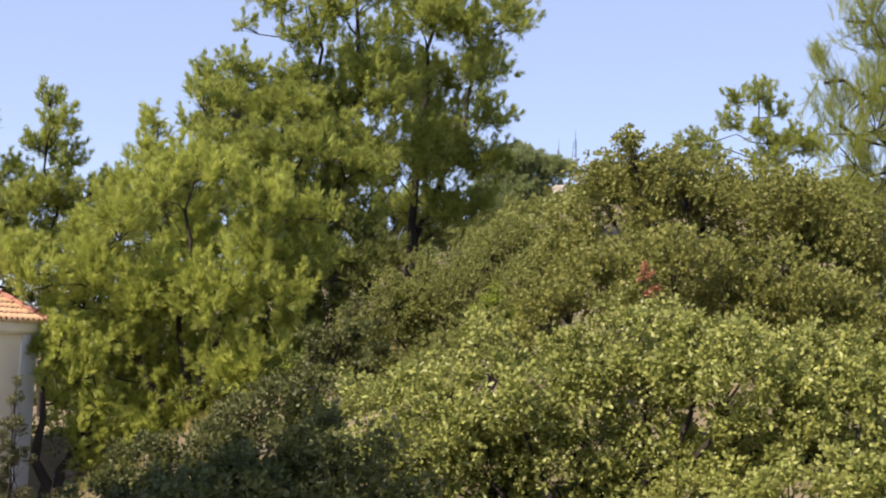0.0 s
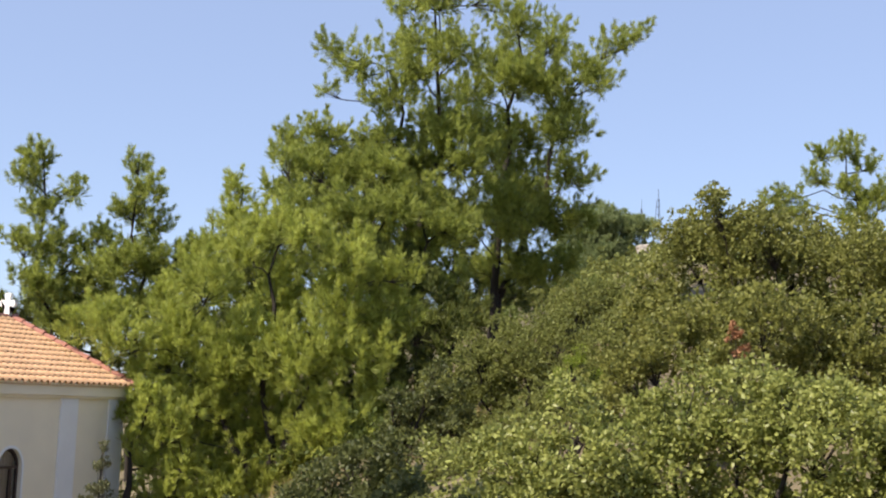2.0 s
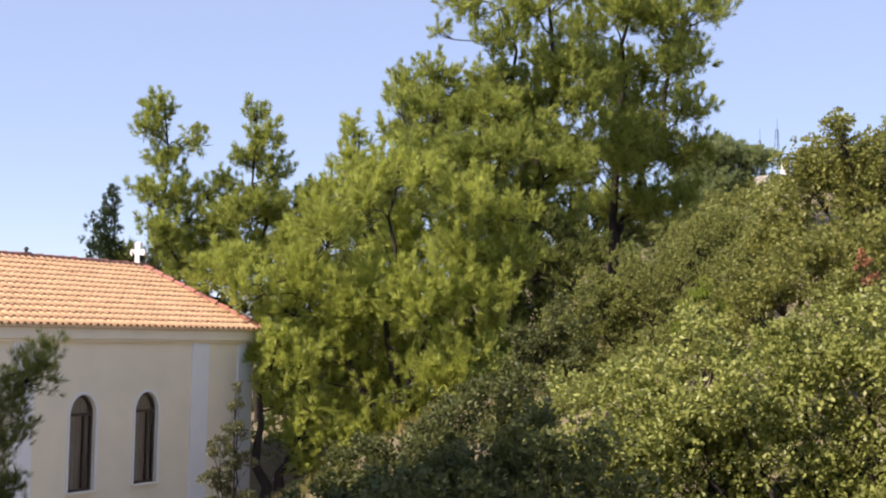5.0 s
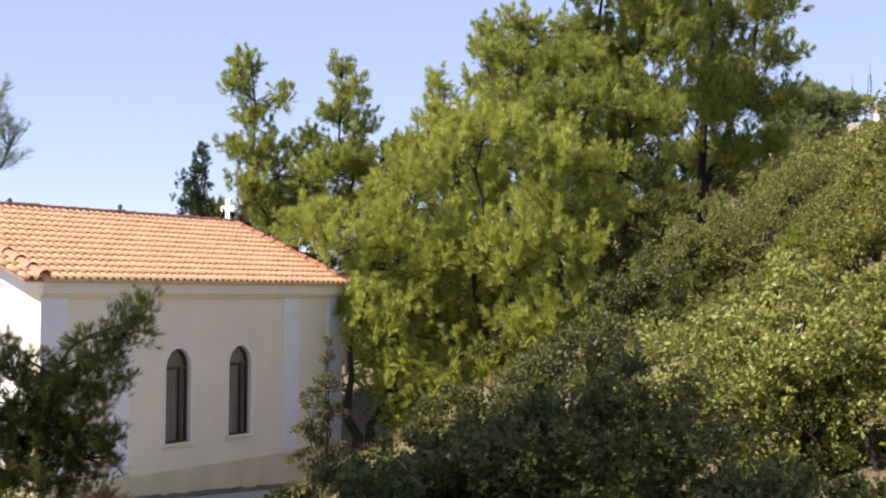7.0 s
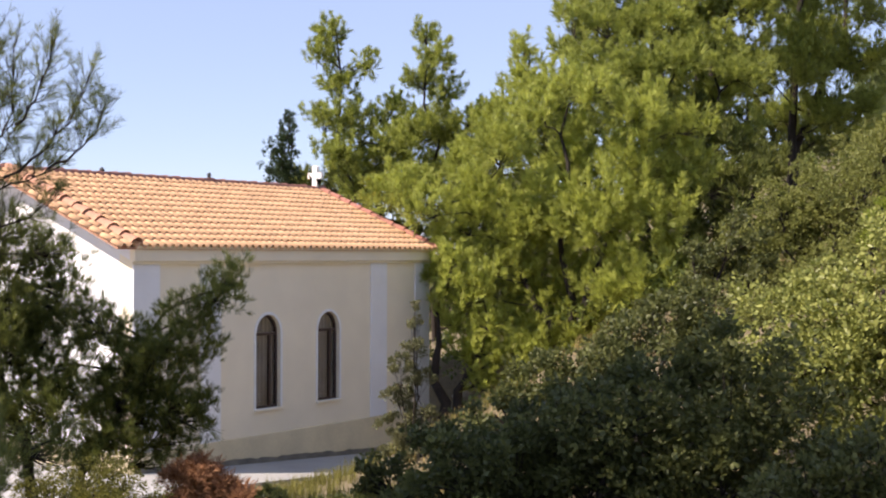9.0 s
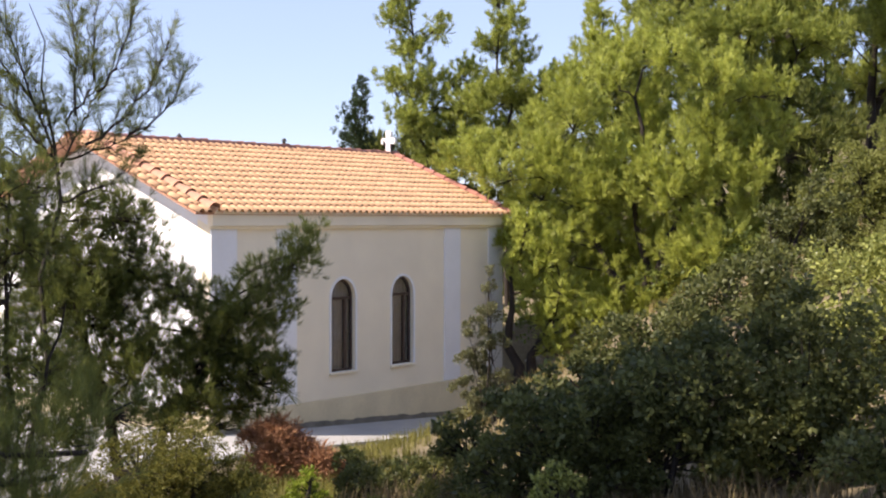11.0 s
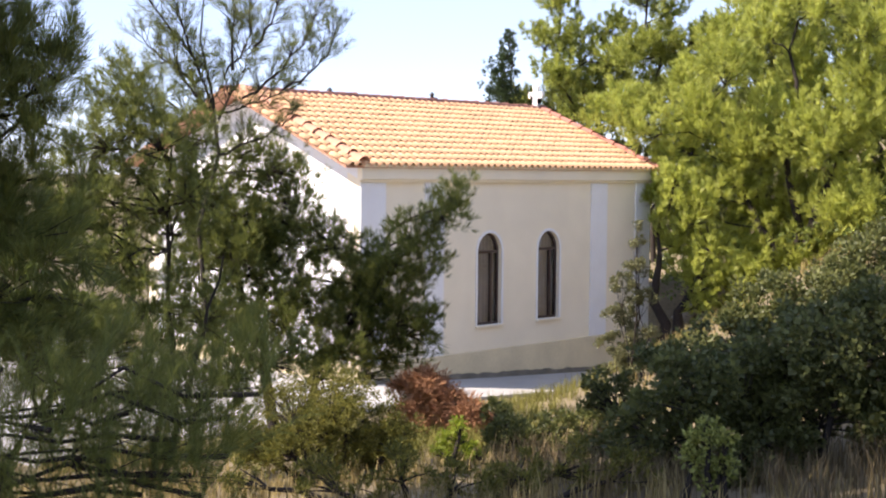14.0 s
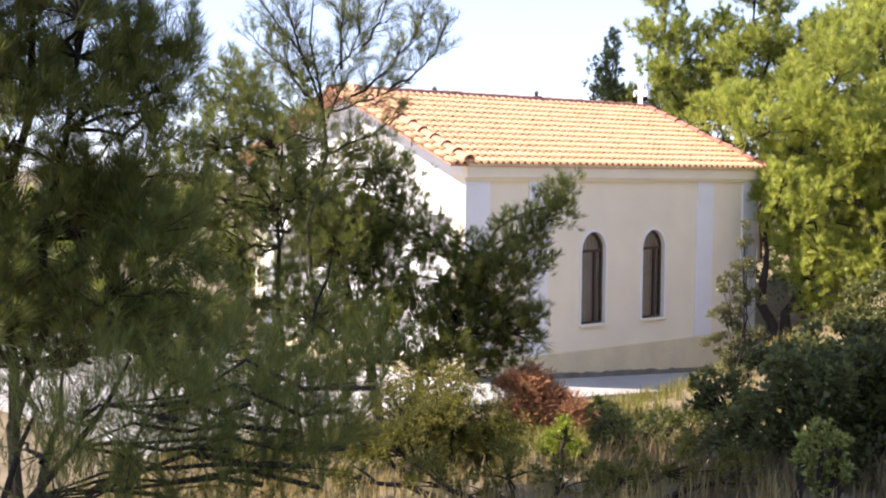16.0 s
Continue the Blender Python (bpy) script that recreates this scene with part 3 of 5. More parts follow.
def roof():
    run = (D / 2) / math.cos(SLOPE) + OVER
    for side in (0, 1):
        bm = bmesh.new()
        a, b = roof_frame(-0.58, 0.07), roof_frame(L + 0.22, run)
        vs = []
        for dz in (0.0, -0.05):
            for x, p in ((a.x, a), (b.x, a), (b.x, b), (a.x, b)):
                y = p.y if side == 0 else D - p.y
                vs.append(bm.verts.new((x, y, p.z + dz)))
        for f in ((0, 1, 2, 3), (7, 6, 5, 4), (0, 4, 5, 1), (1, 5, 6, 2), (2, 6, 7, 3), (3, 7, 4, 0)):
            bm.faces.new([vs[i] for i in f])
        part("roof_deck", bm, VERGE, chapel)
    # one barrel tile: a round roll beside a flat pan, with a thick lower lip
    pitch, rows = 0.21, 13
    course = run / rows
    def profile(width, high):
        """Pan and roll of one tile; the lower end is wider and higher than the upper."""
        pts = [(-0.105, 0.016), (-0.09, 0.006), (-0.05, 0.004), (-0.034, 0.02)]
        pts += [(0.03 - width * math.cos(w), 0.02 + high * math.sin(w)) for w in [math.pi * k / 6 for k in range(1, 6)]]
        return pts + [(0.094, 0.02), (0.105, 0.016)]
    V, Q = [], []
    n = len(profile(0.06, 0.05))
    for u, lift, wide, high in ((0.0, 0.019, 0.06, 0.068), (course + 0.05, -0.008, 0.056, 0.056)):
        for dz in (0.0, -0.016):
            for x, z in profile(wide, high):
                V.append((x, u * math.cos(SLOPE) - (z + lift + dz) * math.sin(SLOPE), u * math.sin(SLOPE) + (z + lift + dz) * math.cos(SLOPE)))
    for i in range(n - 1):
        Q += [(i, i + 1, 2 * n + i + 1, 2 * n + i), (n + i + 1, n + i, i, i + 1)[::-1]]
    V, Q = np.array(V), np.array(Q)
    tile = mesh_of("tile", V, Q)
    tile.materials.append(TILE)
    rng = np.random.default_rng(5)
    rest, made = [], 0
    cols = int((L + 0.84) / pitch)
    for c in range(cols):
        for r in range(rows):
            p = np.array(roof_frame(-0.62 + (c + 0.5) * pitch, r * course + 0.0)) + rng.normal(0, 0.002, 3)
            if c < 24 and made < 300:
                ob = new("roof_tile", tile)
                ob.parent = chapel
                ob.location = p
                ob.rotation_euler = (rng.normal(0, 0.004), 0, rng.normal(0, 0.005))
                made += 1
            else:
                rest.append((V + p, Q))
    v, q = joined(rest)
    link("roof_tiles", mesh_of("roof_tiles", v, q), TILE, chapel, "rows of orange clay roof tiles")["kind"] = "stuff"
    flat_n = [(V * (1, -1, 1) + np.array((0, D, 0)) + np.array(roof_frame(-0.62 + (c + 0.5) * pitch, r * course)) * (1, -1, 1), Q[:, ::-1]) for c in range(cols) for r in range(rows)]
    v, q = joined(flat_n)
    link("roof_tiles", mesh_of("roof_tiles", v, q), TILE, chapel)["kind"] = "stuff"

    # half-round caps along the ridge and both verges
    def cap_mesh(length, r0, r1, clay):
        V, Q, k = [], [], 8
        for u, r in ((0, r0), (length, r1)):
            for rr in (r, r - 0.018):
                for i in range(k + 1):
                    w = math.pi * i / k
                    V.append((u, rr * math.cos(w), rr * math.sin(w)))
        m = k + 1
        for i in range(k):
            Q += [(i, i + 1, 2 * m + i + 1, 2 * m + i), (m + i, i, i + 1, m + i + 1), (m + i + 1, 3 * m + i + 1, 3 * m + i, m + i)]
        me = mesh_of("cap", np.array(V), np.array(Q))
        me.materials.append(clay)
        return me
    ridge = cap_mesh(0.42, 0.105, 0.125, CAP)
    for i in range(28):
        ob = new("ridge_cap", ridge)
        ob.parent = chapel
        ob.location = (-0.64 + i * 0.388, D / 2, RIDGE + 0.05 + rng.normal(0, 0.006))
        ob.rotation_euler = (0, -0.02 + rng.normal(0, 0.01), rng.normal(0, 0.012))
    for x, verge in ((-0.13, cap_mesh(0.44, 0.165, 0.125, VERGE)), (L + 0.13, cap_mesh(0.44, 0.11, 0.09, CAP))):
        for s in (0, 1):
            for i in range(11):
                p = roof_frame(x, 0.02 + i * 0.385)
                ob = new("verge_cap", verge)
                ob.parent = chapel
                ob.location = (x + rng.normal(0, 0.008), p.y if s == 0 else D - p.y, p.z + 0.05)
                ob.rotation_euler = Euler((0, -SLOPE + 0.03 + rng.normal(0, 0.012), (math.pi / 2 if s == 0 else -math.pi / 2) + rng.normal(0, 0.015)))


roof()


def rake_boards():
    """The sloping cornice under the verge of each gable."""
    for x0, x1 in ((-0.05, -0.002), (L + 0.002, L + 0.2)):
        for s in (0, 1):
            bm = bmesh.new()
            p, q = roof_frame(0, 0.2), roof_frame(0, (D / 2) / math.cos(SLOPE) + OVER)
            vs = []
            for x in (x0, x1):
                for pt, dz in ((p, -0.1), (q, -0.1), (q, -0.36), (p, -0.36)):
                    vs.append(bm.verts.new((x, pt.y if s == 0 else D - pt.y, pt.z + dz)))
            for f in ((0, 1, 2, 3), (7, 6, 5, 4), (0, 4, 5, 1), (1, 5, 6, 2), (2, 6, 7, 3), (3, 7, 4, 0)):
                bm.faces.new([vs[i] for i in f])
            part("raking_cornice", bm, WHITE, chapel)


rake_boards()


def cross():
    bm = bmesh.new()
    x, y, z = L + 0.02, D / 2, RIDGE + 0.11
    w, t, h = 0.085, 0.05, 0.58
    pts = [(-w, 0), (w, 0), (w * 0.85, 0.26), (0.22, 0.24), (0.25, 0.33), (0.22, 0.42), (w * 0.85, 0.40), (w * 1.15, h), (0, h + 0.03), (-w * 1.15, h), (-w * 0.85, 0.40), (-0.22, 0.42), (-0.25, 0.33), (-0.22, 0.24), (-w * 0.85, 0.26)]
    a = [bm.verts.new((x + t, y + px, z + pz)) for px, pz in pts]
    b = [bm.verts.new((x - t, y + px, z + pz)) for px, pz in pts]
    bm.faces.new(a), bm.faces.new(b[::-1])
    for i in range(len(a)):
        bm.faces.new((a[i], b[i], b[(i + 1) % len(a)], a[(i + 1) % len(a)]))
    bmesh.ops.triangulate(bm, faces=[f for f in bm.faces if len(f.verts) > 4])
    ob = part("cross", bm, WHITE, chapel, "white cross on the ridge end")
    for x, h in ((5.85, 0.16), (2.45, 0.1)):
        bm = bmesh.new()
        bmesh.ops.create_cone(bm, segments=10, radius1=0.05, radius2=0.035, depth=h, cap_ends=True, matrix=Matrix.Translation((x, D / 2, RIDGE + 0.12 + h / 2)))
        bmesh.ops.create_cone(bm, segments=10, radius1=0.075, radius2=0.02, depth=0.07, cap_ends=True, matrix=Matrix.Translation((x, D / 2, RIDGE + 0.12 + h)))
        part("roof_finial", bm, DARK, chapel, "short dark metal vent on the ridge")


cross()

# ---- trees, far to near ----
pine(11, (38.23, 16.54), 23.2, [(0.07, 17.07, 0.96), (1.67, 17.33, 0.61), (-0.77, 15.83, 0.96), (-2.32, 14.82, 0.7), (-3.06, 15.41, 0.49), (-3.36, 14.48, 0.35), (0.68, 15.35, 1.05), (-1.3, 13.98, 0.96), (0.22, 13.7, 1.13), (-4.38, 12.43, 0.7), (-3.27, 12.77, 0.87), (-2.18, 12.13, 0.96), (-0.59, 12.03, 1.22), (1, 12.11, 1.05), (-2.84, 11.37, 0.79), (-1.4, 10.74, 0.87), (1.86, 12.69, 0.79), (-0.83, 17.11, 0.7), (-0.47, 9.55, 0.87), (-1.7, 9.66, 0.79), (-0, 10.81, 0.87), (-0.54, 14.75, 0.87), (0.73, 10.31, 0.87), (-1.51, 12.88, 0.87), (0.61, 12.99, 0.87), (1.29, 13.57, 0.79), (-3.56, 11.86, 0.79)],
     PINE_MID, "tall pine with an open crown and dark lower limbs", [(0, 17.2), (-1.2, 15.0)], trunk=0.17, per=44, depth=1.8, limb=0.035, reach=0.66, fat=0.06, needles=10, wide=0.062, size=0.25, tufts=12, core=60, flat=0.72, group="hillside pines")
pine(12, (42.71, 16.11), 20.5, [(0.71, 17.47, 0.86), (1.88, 17.5, 0.96), (0.39, 15.65, 0.96), (1.76, 15.5, 1.15), (3.19, 16.23, 0.73), (4.03, 17.05, 0.57), (4.69, 17.66, 0.46), (2.4, 13.83, 0.96), (1.23, 14.09, 1.05), (0.9, 12.5, 1.24), (2.64, 12.37, 0.86), (2.11, 10.98, 1.05), (0.78, 10.54, 1.05), (2.98, 11.01, 0.67), (-0.77, 15.2, 0.86), (1.41, 9.21, 1.15), (2.55, 9.45, 0.86), (0.06, 9.35, 0.96), (-1.33, 10.26, 0.96), (0.36, 11.5, 0.96), (-0.13, 13.84, 0.96), (1.35, 16.08, 0.96), (0.14, 16.84, 0.86), (2.55, 14.93, 0.86), (3.5, 15.54, 0.57)],
     PINE_MID, "tall pine leaning out at the top over dark shade", [(0.8, 17.6), (2.6, 15.5)], trunk=0.18, per=44, depth=2.0, limb=0.035, reach=0.66, fat=0.06, needles=10, wide=0.062, size=0.25, tufts=12, core=60, flat=0.72, group="hillside pines")
pine(28, (35.57, 17.08), 25.4, [(-1.98, 11.59, 0.66), (-0.66, 11.35, 0.83), (0.32, 11.59, 0.83), (-2.07, 10.25, 0.75), (-0.75, 10.01, 1), (0.56, 10.26, 1), (0.14, 8.9, 1), (1.44, 9.31, 0.91), (-1.34, 8.97, 0.83), (1.19, 10.8, 0.83), (2.24, 9.85, 0.83), (2.16, 8.17, 0.83), (0.86, 7.77, 0.83), (-2.63, 11.54, 0.41), (-2.91, 10.85, 0.5)],
     PINE_MID, "pine of middling height on the slope", [(0, 9.5), (1.6, 9.5), (-1.5, 9.0)], trunk=0.13, per=50, depth=1.2, limb=0.035, needles=10, wide=0.062, size=0.25, tufts=12, core=60, flat=0.72, group="hillside pines")
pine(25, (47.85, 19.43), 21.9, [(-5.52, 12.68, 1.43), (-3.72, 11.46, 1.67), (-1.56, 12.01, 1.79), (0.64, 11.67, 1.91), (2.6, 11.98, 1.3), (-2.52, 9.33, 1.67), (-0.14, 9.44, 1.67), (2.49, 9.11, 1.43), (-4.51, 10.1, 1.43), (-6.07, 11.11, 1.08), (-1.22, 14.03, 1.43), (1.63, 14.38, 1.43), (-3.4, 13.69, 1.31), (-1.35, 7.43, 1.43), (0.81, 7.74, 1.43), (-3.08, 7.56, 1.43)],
     PINE_SHADED, "shaded pine thicket behind the tall trunks", [(0, 12.5), (2.5, 12.2), (-3.5, 12.0)], trunk=0.15, per=26, depth=2.0, needles=9, wide=0.06, size=0.36, tufts=12, reach=0.5, flat=0.7, group="hillside pines")
pine(13, (36.57, 28.82), 38.0, [(-1.23, 12.34, 0.59), (-1.38, 11.55, 0.55), (-0.89, 10.68, 0.63), (0.08, 11.18, 0.39), (-1.47, 9.4, 0.63), (-0.3, 9.32, 0.88), (0.87, 9.72, 0.55), (-0.88, 8.14, 0.78), (0.48, 7.95, 0.88), (-0.1, 6.97, 0.78), (1.07, 8.74, 0.69)],
     PINE_MID, "slim young pine with an open, lopsided crown", [(-1.0, 12.6)], trunk=0.1, per=74, depth=0.8, limb=0.03, needles=10, wide=0.062, size=0.25, tufts=12, core=60, flat=0.9, lift=1.3, group="slim pines behind the chapel")
pine(14, (37.21, 26.28), 35.0, [(-0.36, 12.2, 0.42), (-0.01, 11.34, 0.61), (-0.4, 10.57, 0.61), (0.37, 10.29, 0.54), (-0.01, 9.23, 0.77), (-0.77, 8.66, 0.77), (0.47, 8.66, 0.8), (-0.58, 7.51, 0.8), (0.57, 7.51, 0.77), (-1.34, 6.74, 0.67), (1.43, 9.33, 0.54)],
     PINE_MID, "slim young pine with a pointed crown", [(-0.3, 12.4)], trunk=0.1, per=74, depth=0.8, limb=0.03, needles=10, wide=0.062, size=0.25, tufts=12, core=60, flat=0.9, lift=1.3, group="slim pines behind the chapel")
pine(15, (33.9, 20.33), 30.6, [(-0.34, 10.71, 0.39), (-0.42, 9.8, 0.63), (-0.83, 8.97, 0.69), (0.24, 9.55, 0.69), (-1.49, 8.31, 0.69), (-0.83, 7.81, 0.79), (0.82, 8.96, 0.66), (0.98, 9.79, 0.43), (0.16, 8.3, 0.79), (-1.99, 7.31, 0.69)],
     PINE_LIT, "light green pine with a pointed top", [(-0.2, 10.8), (0.7, 9.9)], trunk=0.1, per=74, depth=1.0, limb=0.03, needles=10, wide=0.062, size=0.25, tufts=12, core=60, flat=0.9, lift=1.3, group="slim pines behind the chapel")
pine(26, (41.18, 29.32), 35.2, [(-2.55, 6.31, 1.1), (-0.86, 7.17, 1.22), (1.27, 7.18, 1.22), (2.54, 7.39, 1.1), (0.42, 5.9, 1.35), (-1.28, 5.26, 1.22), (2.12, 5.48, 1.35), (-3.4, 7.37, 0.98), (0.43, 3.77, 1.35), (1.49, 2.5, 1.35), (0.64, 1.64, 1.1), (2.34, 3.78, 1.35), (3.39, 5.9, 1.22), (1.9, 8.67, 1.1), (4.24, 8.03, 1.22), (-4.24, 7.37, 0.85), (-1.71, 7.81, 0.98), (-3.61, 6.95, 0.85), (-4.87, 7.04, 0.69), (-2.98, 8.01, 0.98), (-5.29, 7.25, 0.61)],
     PINE_SHADED, "dense shaded pine growth behind the chapel", [(-1.5, 7.5), (1.2, 7.3), (3.0, 8.6)], trunk=0.13, per=20, depth=1.6, needles=7, wide=0.07, size=0.36, tufts=12, reach=0.5, group="slim pines behind the chapel")
pine(16, (33.33, 29.58), 41.4, [(0.1, 9.19, 0.22), (0.03, 8.72, 0.34), (-0.1, 8.16, 0.45), (-0.25, 7.6, 0.52), (-0, 7.14, 0.56)],
     CYPRESS, "dark narrow conifer behind the roof ridge", [(0.1, 9.4)], trunk=0.08, per=150, size=0.16, depth=0.15, needles=9, wide=0.08, name="cypress_tree", reach=0.3, fat=0.07, tufts=10)
pine(17, (48.18, 4.3), 4.7, [(-1.36, 13.93, 0.45), (-0.57, 13.94, 0.57), (0.12, 13.43, 0.45), (-1.53, 13.01, 0.45), (-0.64, 12.72, 0.57), (0.54, 12.43, 0.74), (-0.22, 11.71, 0.74), (1.31, 12.23, 0.61), (-2.99, 12.23, 0.45), (-2.5, 12.39, 0.37), (-2.37, 11.67, 0.61)],
     PINE_MID, "pine on the hilltop with loose rounded tufts", [(-0.6, 13.9), (0.5, 12.4)], trunk=0.1, per=54, depth=0.8, limb=0.03, needles=10, wide=0.062, size=0.25, tufts=12, core=60, flat=0.72, group="hillside pines")
pine(18, (30.5, 17.37), 29.3, [(0.45, 8.91, 0.66), (-0.8, 8.46, 0.74), (1.71, 8.32, 0.74), (-1.6, 7.34, 0.81), (0.1, 7.36, 1.03), (1.57, 7.07, 0.96), (2.88, 7.81, 0.59), (-2.4, 6.3, 0.88), (-0.78, 5.87, 1.1), (0.7, 5.59, 1.18), (2.16, 5.75, 1.03), (3.1, 6.78, 0.74), (-3.04, 4.82, 0.66), (-1.64, 4.39, 1.03), (-0.02, 3.97, 1.18), (1.44, 3.98, 1.03), (2.6, 4.58, 0.74), (-2.22, 3.07, 0.81), (-0.89, 2.64, 0.88), (0.28, 2.65, 0.88), (-3.33, 4.23, 0.47), (-1.92, 2.19, 0.59), (-4.73, 6.2, 0.59), (-3.85, 5.84, 0.59), (1.45, 2.96, 0.81), (2.46, 3.56, 0.74), (-0.01, 1.77, 0.74), (-1.36, 5.28, 0.88), (-2.52, 3.8, 0.74), (-2.83, 5.41, 0.66), (3.38, 7.95, 0.35), (-4.3, 6.43, 0.44)],
     PINE_LIT, "broad light green pine beside the chapel", [(0.0, 8.7), (-2.2, 6.2), (1.6, 7.6)], trunk=0.14, per=52, size=0.25, depth=1.4, needles=10, wide=0.055, tufts=14, reach=0.7, fat=0.05, core=50, flat=0.95, lift=1.3, limb=0.025)
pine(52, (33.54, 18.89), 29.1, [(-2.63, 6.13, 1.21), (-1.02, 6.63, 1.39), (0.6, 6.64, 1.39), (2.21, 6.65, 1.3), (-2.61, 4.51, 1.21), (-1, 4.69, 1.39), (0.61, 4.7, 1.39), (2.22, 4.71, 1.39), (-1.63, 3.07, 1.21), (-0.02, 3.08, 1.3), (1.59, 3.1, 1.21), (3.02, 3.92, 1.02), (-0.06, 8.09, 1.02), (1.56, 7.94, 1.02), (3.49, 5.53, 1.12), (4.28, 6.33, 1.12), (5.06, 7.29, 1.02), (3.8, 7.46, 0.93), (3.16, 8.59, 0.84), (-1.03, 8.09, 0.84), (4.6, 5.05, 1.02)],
     PINE_SHADED, "pine thicket on the slope behind the chapel", [(0.0, 7.6), (1.8, 7.4), (-2.0, 6.0)], trunk=0.12, per=17, depth=0.8, needles=7, wide=0.08, size=0.36, tufts=12, reach=0.5, fat=0.1, limb=0.03, group="hillside pines")
pine(51, (27.62, 19.33), 34.7, [(0.13, 4.12, 0.37), (0.7, 3.7, 0.42), (1.2, 3, 0.48), (0.98, 4.12, 0.51), (0.27, 4.68, 0.42), (1.56, 2.16, 0.48), (0.72, 2.29, 0.54), (1.85, 1.6, 0.57), (1, 1.59, 0.51), (2.26, 2.31, 0.57), (0.29, 2.99, 0.42), (-0.14, 3.55, 0.34)],
     PINE_LIT, "small forked tree in the shade beside the chapel corner", [(-0.15, 3.4), (1.1, 3.1)], trunk=0.2, per=60, depth=0.3, limb=0.04, needles=10, wide=0.062, size=0.25, tufts=12, core=60, flat=0.72, )
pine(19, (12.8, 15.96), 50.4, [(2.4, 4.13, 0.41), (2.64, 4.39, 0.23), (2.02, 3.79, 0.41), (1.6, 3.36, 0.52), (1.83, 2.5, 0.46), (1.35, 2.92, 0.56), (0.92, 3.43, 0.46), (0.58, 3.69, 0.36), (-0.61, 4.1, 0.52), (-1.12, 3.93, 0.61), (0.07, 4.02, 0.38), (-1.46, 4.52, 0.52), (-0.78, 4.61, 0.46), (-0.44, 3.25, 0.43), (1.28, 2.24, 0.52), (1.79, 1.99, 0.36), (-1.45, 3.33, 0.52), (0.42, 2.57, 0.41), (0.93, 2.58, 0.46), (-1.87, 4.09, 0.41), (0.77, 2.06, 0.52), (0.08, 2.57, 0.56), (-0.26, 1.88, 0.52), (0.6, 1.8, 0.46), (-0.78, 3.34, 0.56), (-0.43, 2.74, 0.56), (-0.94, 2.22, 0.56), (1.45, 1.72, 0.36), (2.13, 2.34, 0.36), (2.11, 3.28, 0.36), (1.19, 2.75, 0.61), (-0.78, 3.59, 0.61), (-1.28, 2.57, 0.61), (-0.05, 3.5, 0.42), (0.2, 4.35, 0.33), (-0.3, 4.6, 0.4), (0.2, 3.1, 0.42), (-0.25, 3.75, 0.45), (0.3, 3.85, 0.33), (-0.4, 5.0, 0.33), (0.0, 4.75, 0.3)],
     PINE_SHADED, "small spreading pine, its shaded side towards the path, before the chapel gable", [(-1.2, 4.8), (1.6, 3.9)], trunk=0.1, per=190, size=0.17, depth=0.6, limb=0.025, wide=0.036, needles=12, reach=0.3, fat=0.06, tufts=8, core=45)
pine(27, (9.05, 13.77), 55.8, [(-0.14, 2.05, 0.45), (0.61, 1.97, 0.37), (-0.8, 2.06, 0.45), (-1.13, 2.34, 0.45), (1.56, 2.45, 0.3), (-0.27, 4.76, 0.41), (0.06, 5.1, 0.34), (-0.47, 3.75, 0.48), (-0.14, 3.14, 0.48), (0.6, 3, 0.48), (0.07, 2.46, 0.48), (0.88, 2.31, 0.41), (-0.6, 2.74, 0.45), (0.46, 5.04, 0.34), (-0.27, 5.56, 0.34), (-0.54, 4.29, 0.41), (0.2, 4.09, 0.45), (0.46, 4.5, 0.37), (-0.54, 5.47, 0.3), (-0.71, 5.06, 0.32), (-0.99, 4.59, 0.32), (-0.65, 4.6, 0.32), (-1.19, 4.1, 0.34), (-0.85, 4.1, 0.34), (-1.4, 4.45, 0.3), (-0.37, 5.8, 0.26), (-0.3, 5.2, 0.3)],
     PINE_SHADED, "young shaded pine thicket before the chapel yard", [(0.2, 5.4), (0.8, 3.8)], trunk=0.05, per=190, size=0.17, depth=0.6, limb=0.022, wide=0.036, needles=12, reach=0.3, fat=0.06, tufts=8, core=50)
wiry_pine()
tier_rng = np.random.default_rng(210)
TIERS = []
for tier in range(13):
    z = 3.5 + tier * 0.26
    reach_out = float(np.interp(z, (3.5, 4.4, 4.85, 5.13, 5.44, 5.7, 6.7), (1.3, 1.2, 1.0, 1.2, 1.42, 1.25, 1.1)))
    for step in range(7):
        a = -0.5 + step * 0.3 + tier_rng.uniform(-0.08, 0.08)
        if a < reach_out - 0.15 and tier_rng.uniform() > 0.04:
            TIERS.append((a, z + tier_rng.uniform(-0.09, 0.09), tier_rng.uniform(0.25, 0.36)))
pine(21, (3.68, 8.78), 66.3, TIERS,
     PINE_SHADED, "large shaded pine close to the path", [(0.1, 8.0), (0.6, 6.6), (-0.6, 7.6)], trunk=0.045, per=135, size=0.165, depth=0.7, needles=15, wide=0.026, limb=0.018, tufts=9, reach=0.28, fat=0.05, core=60)
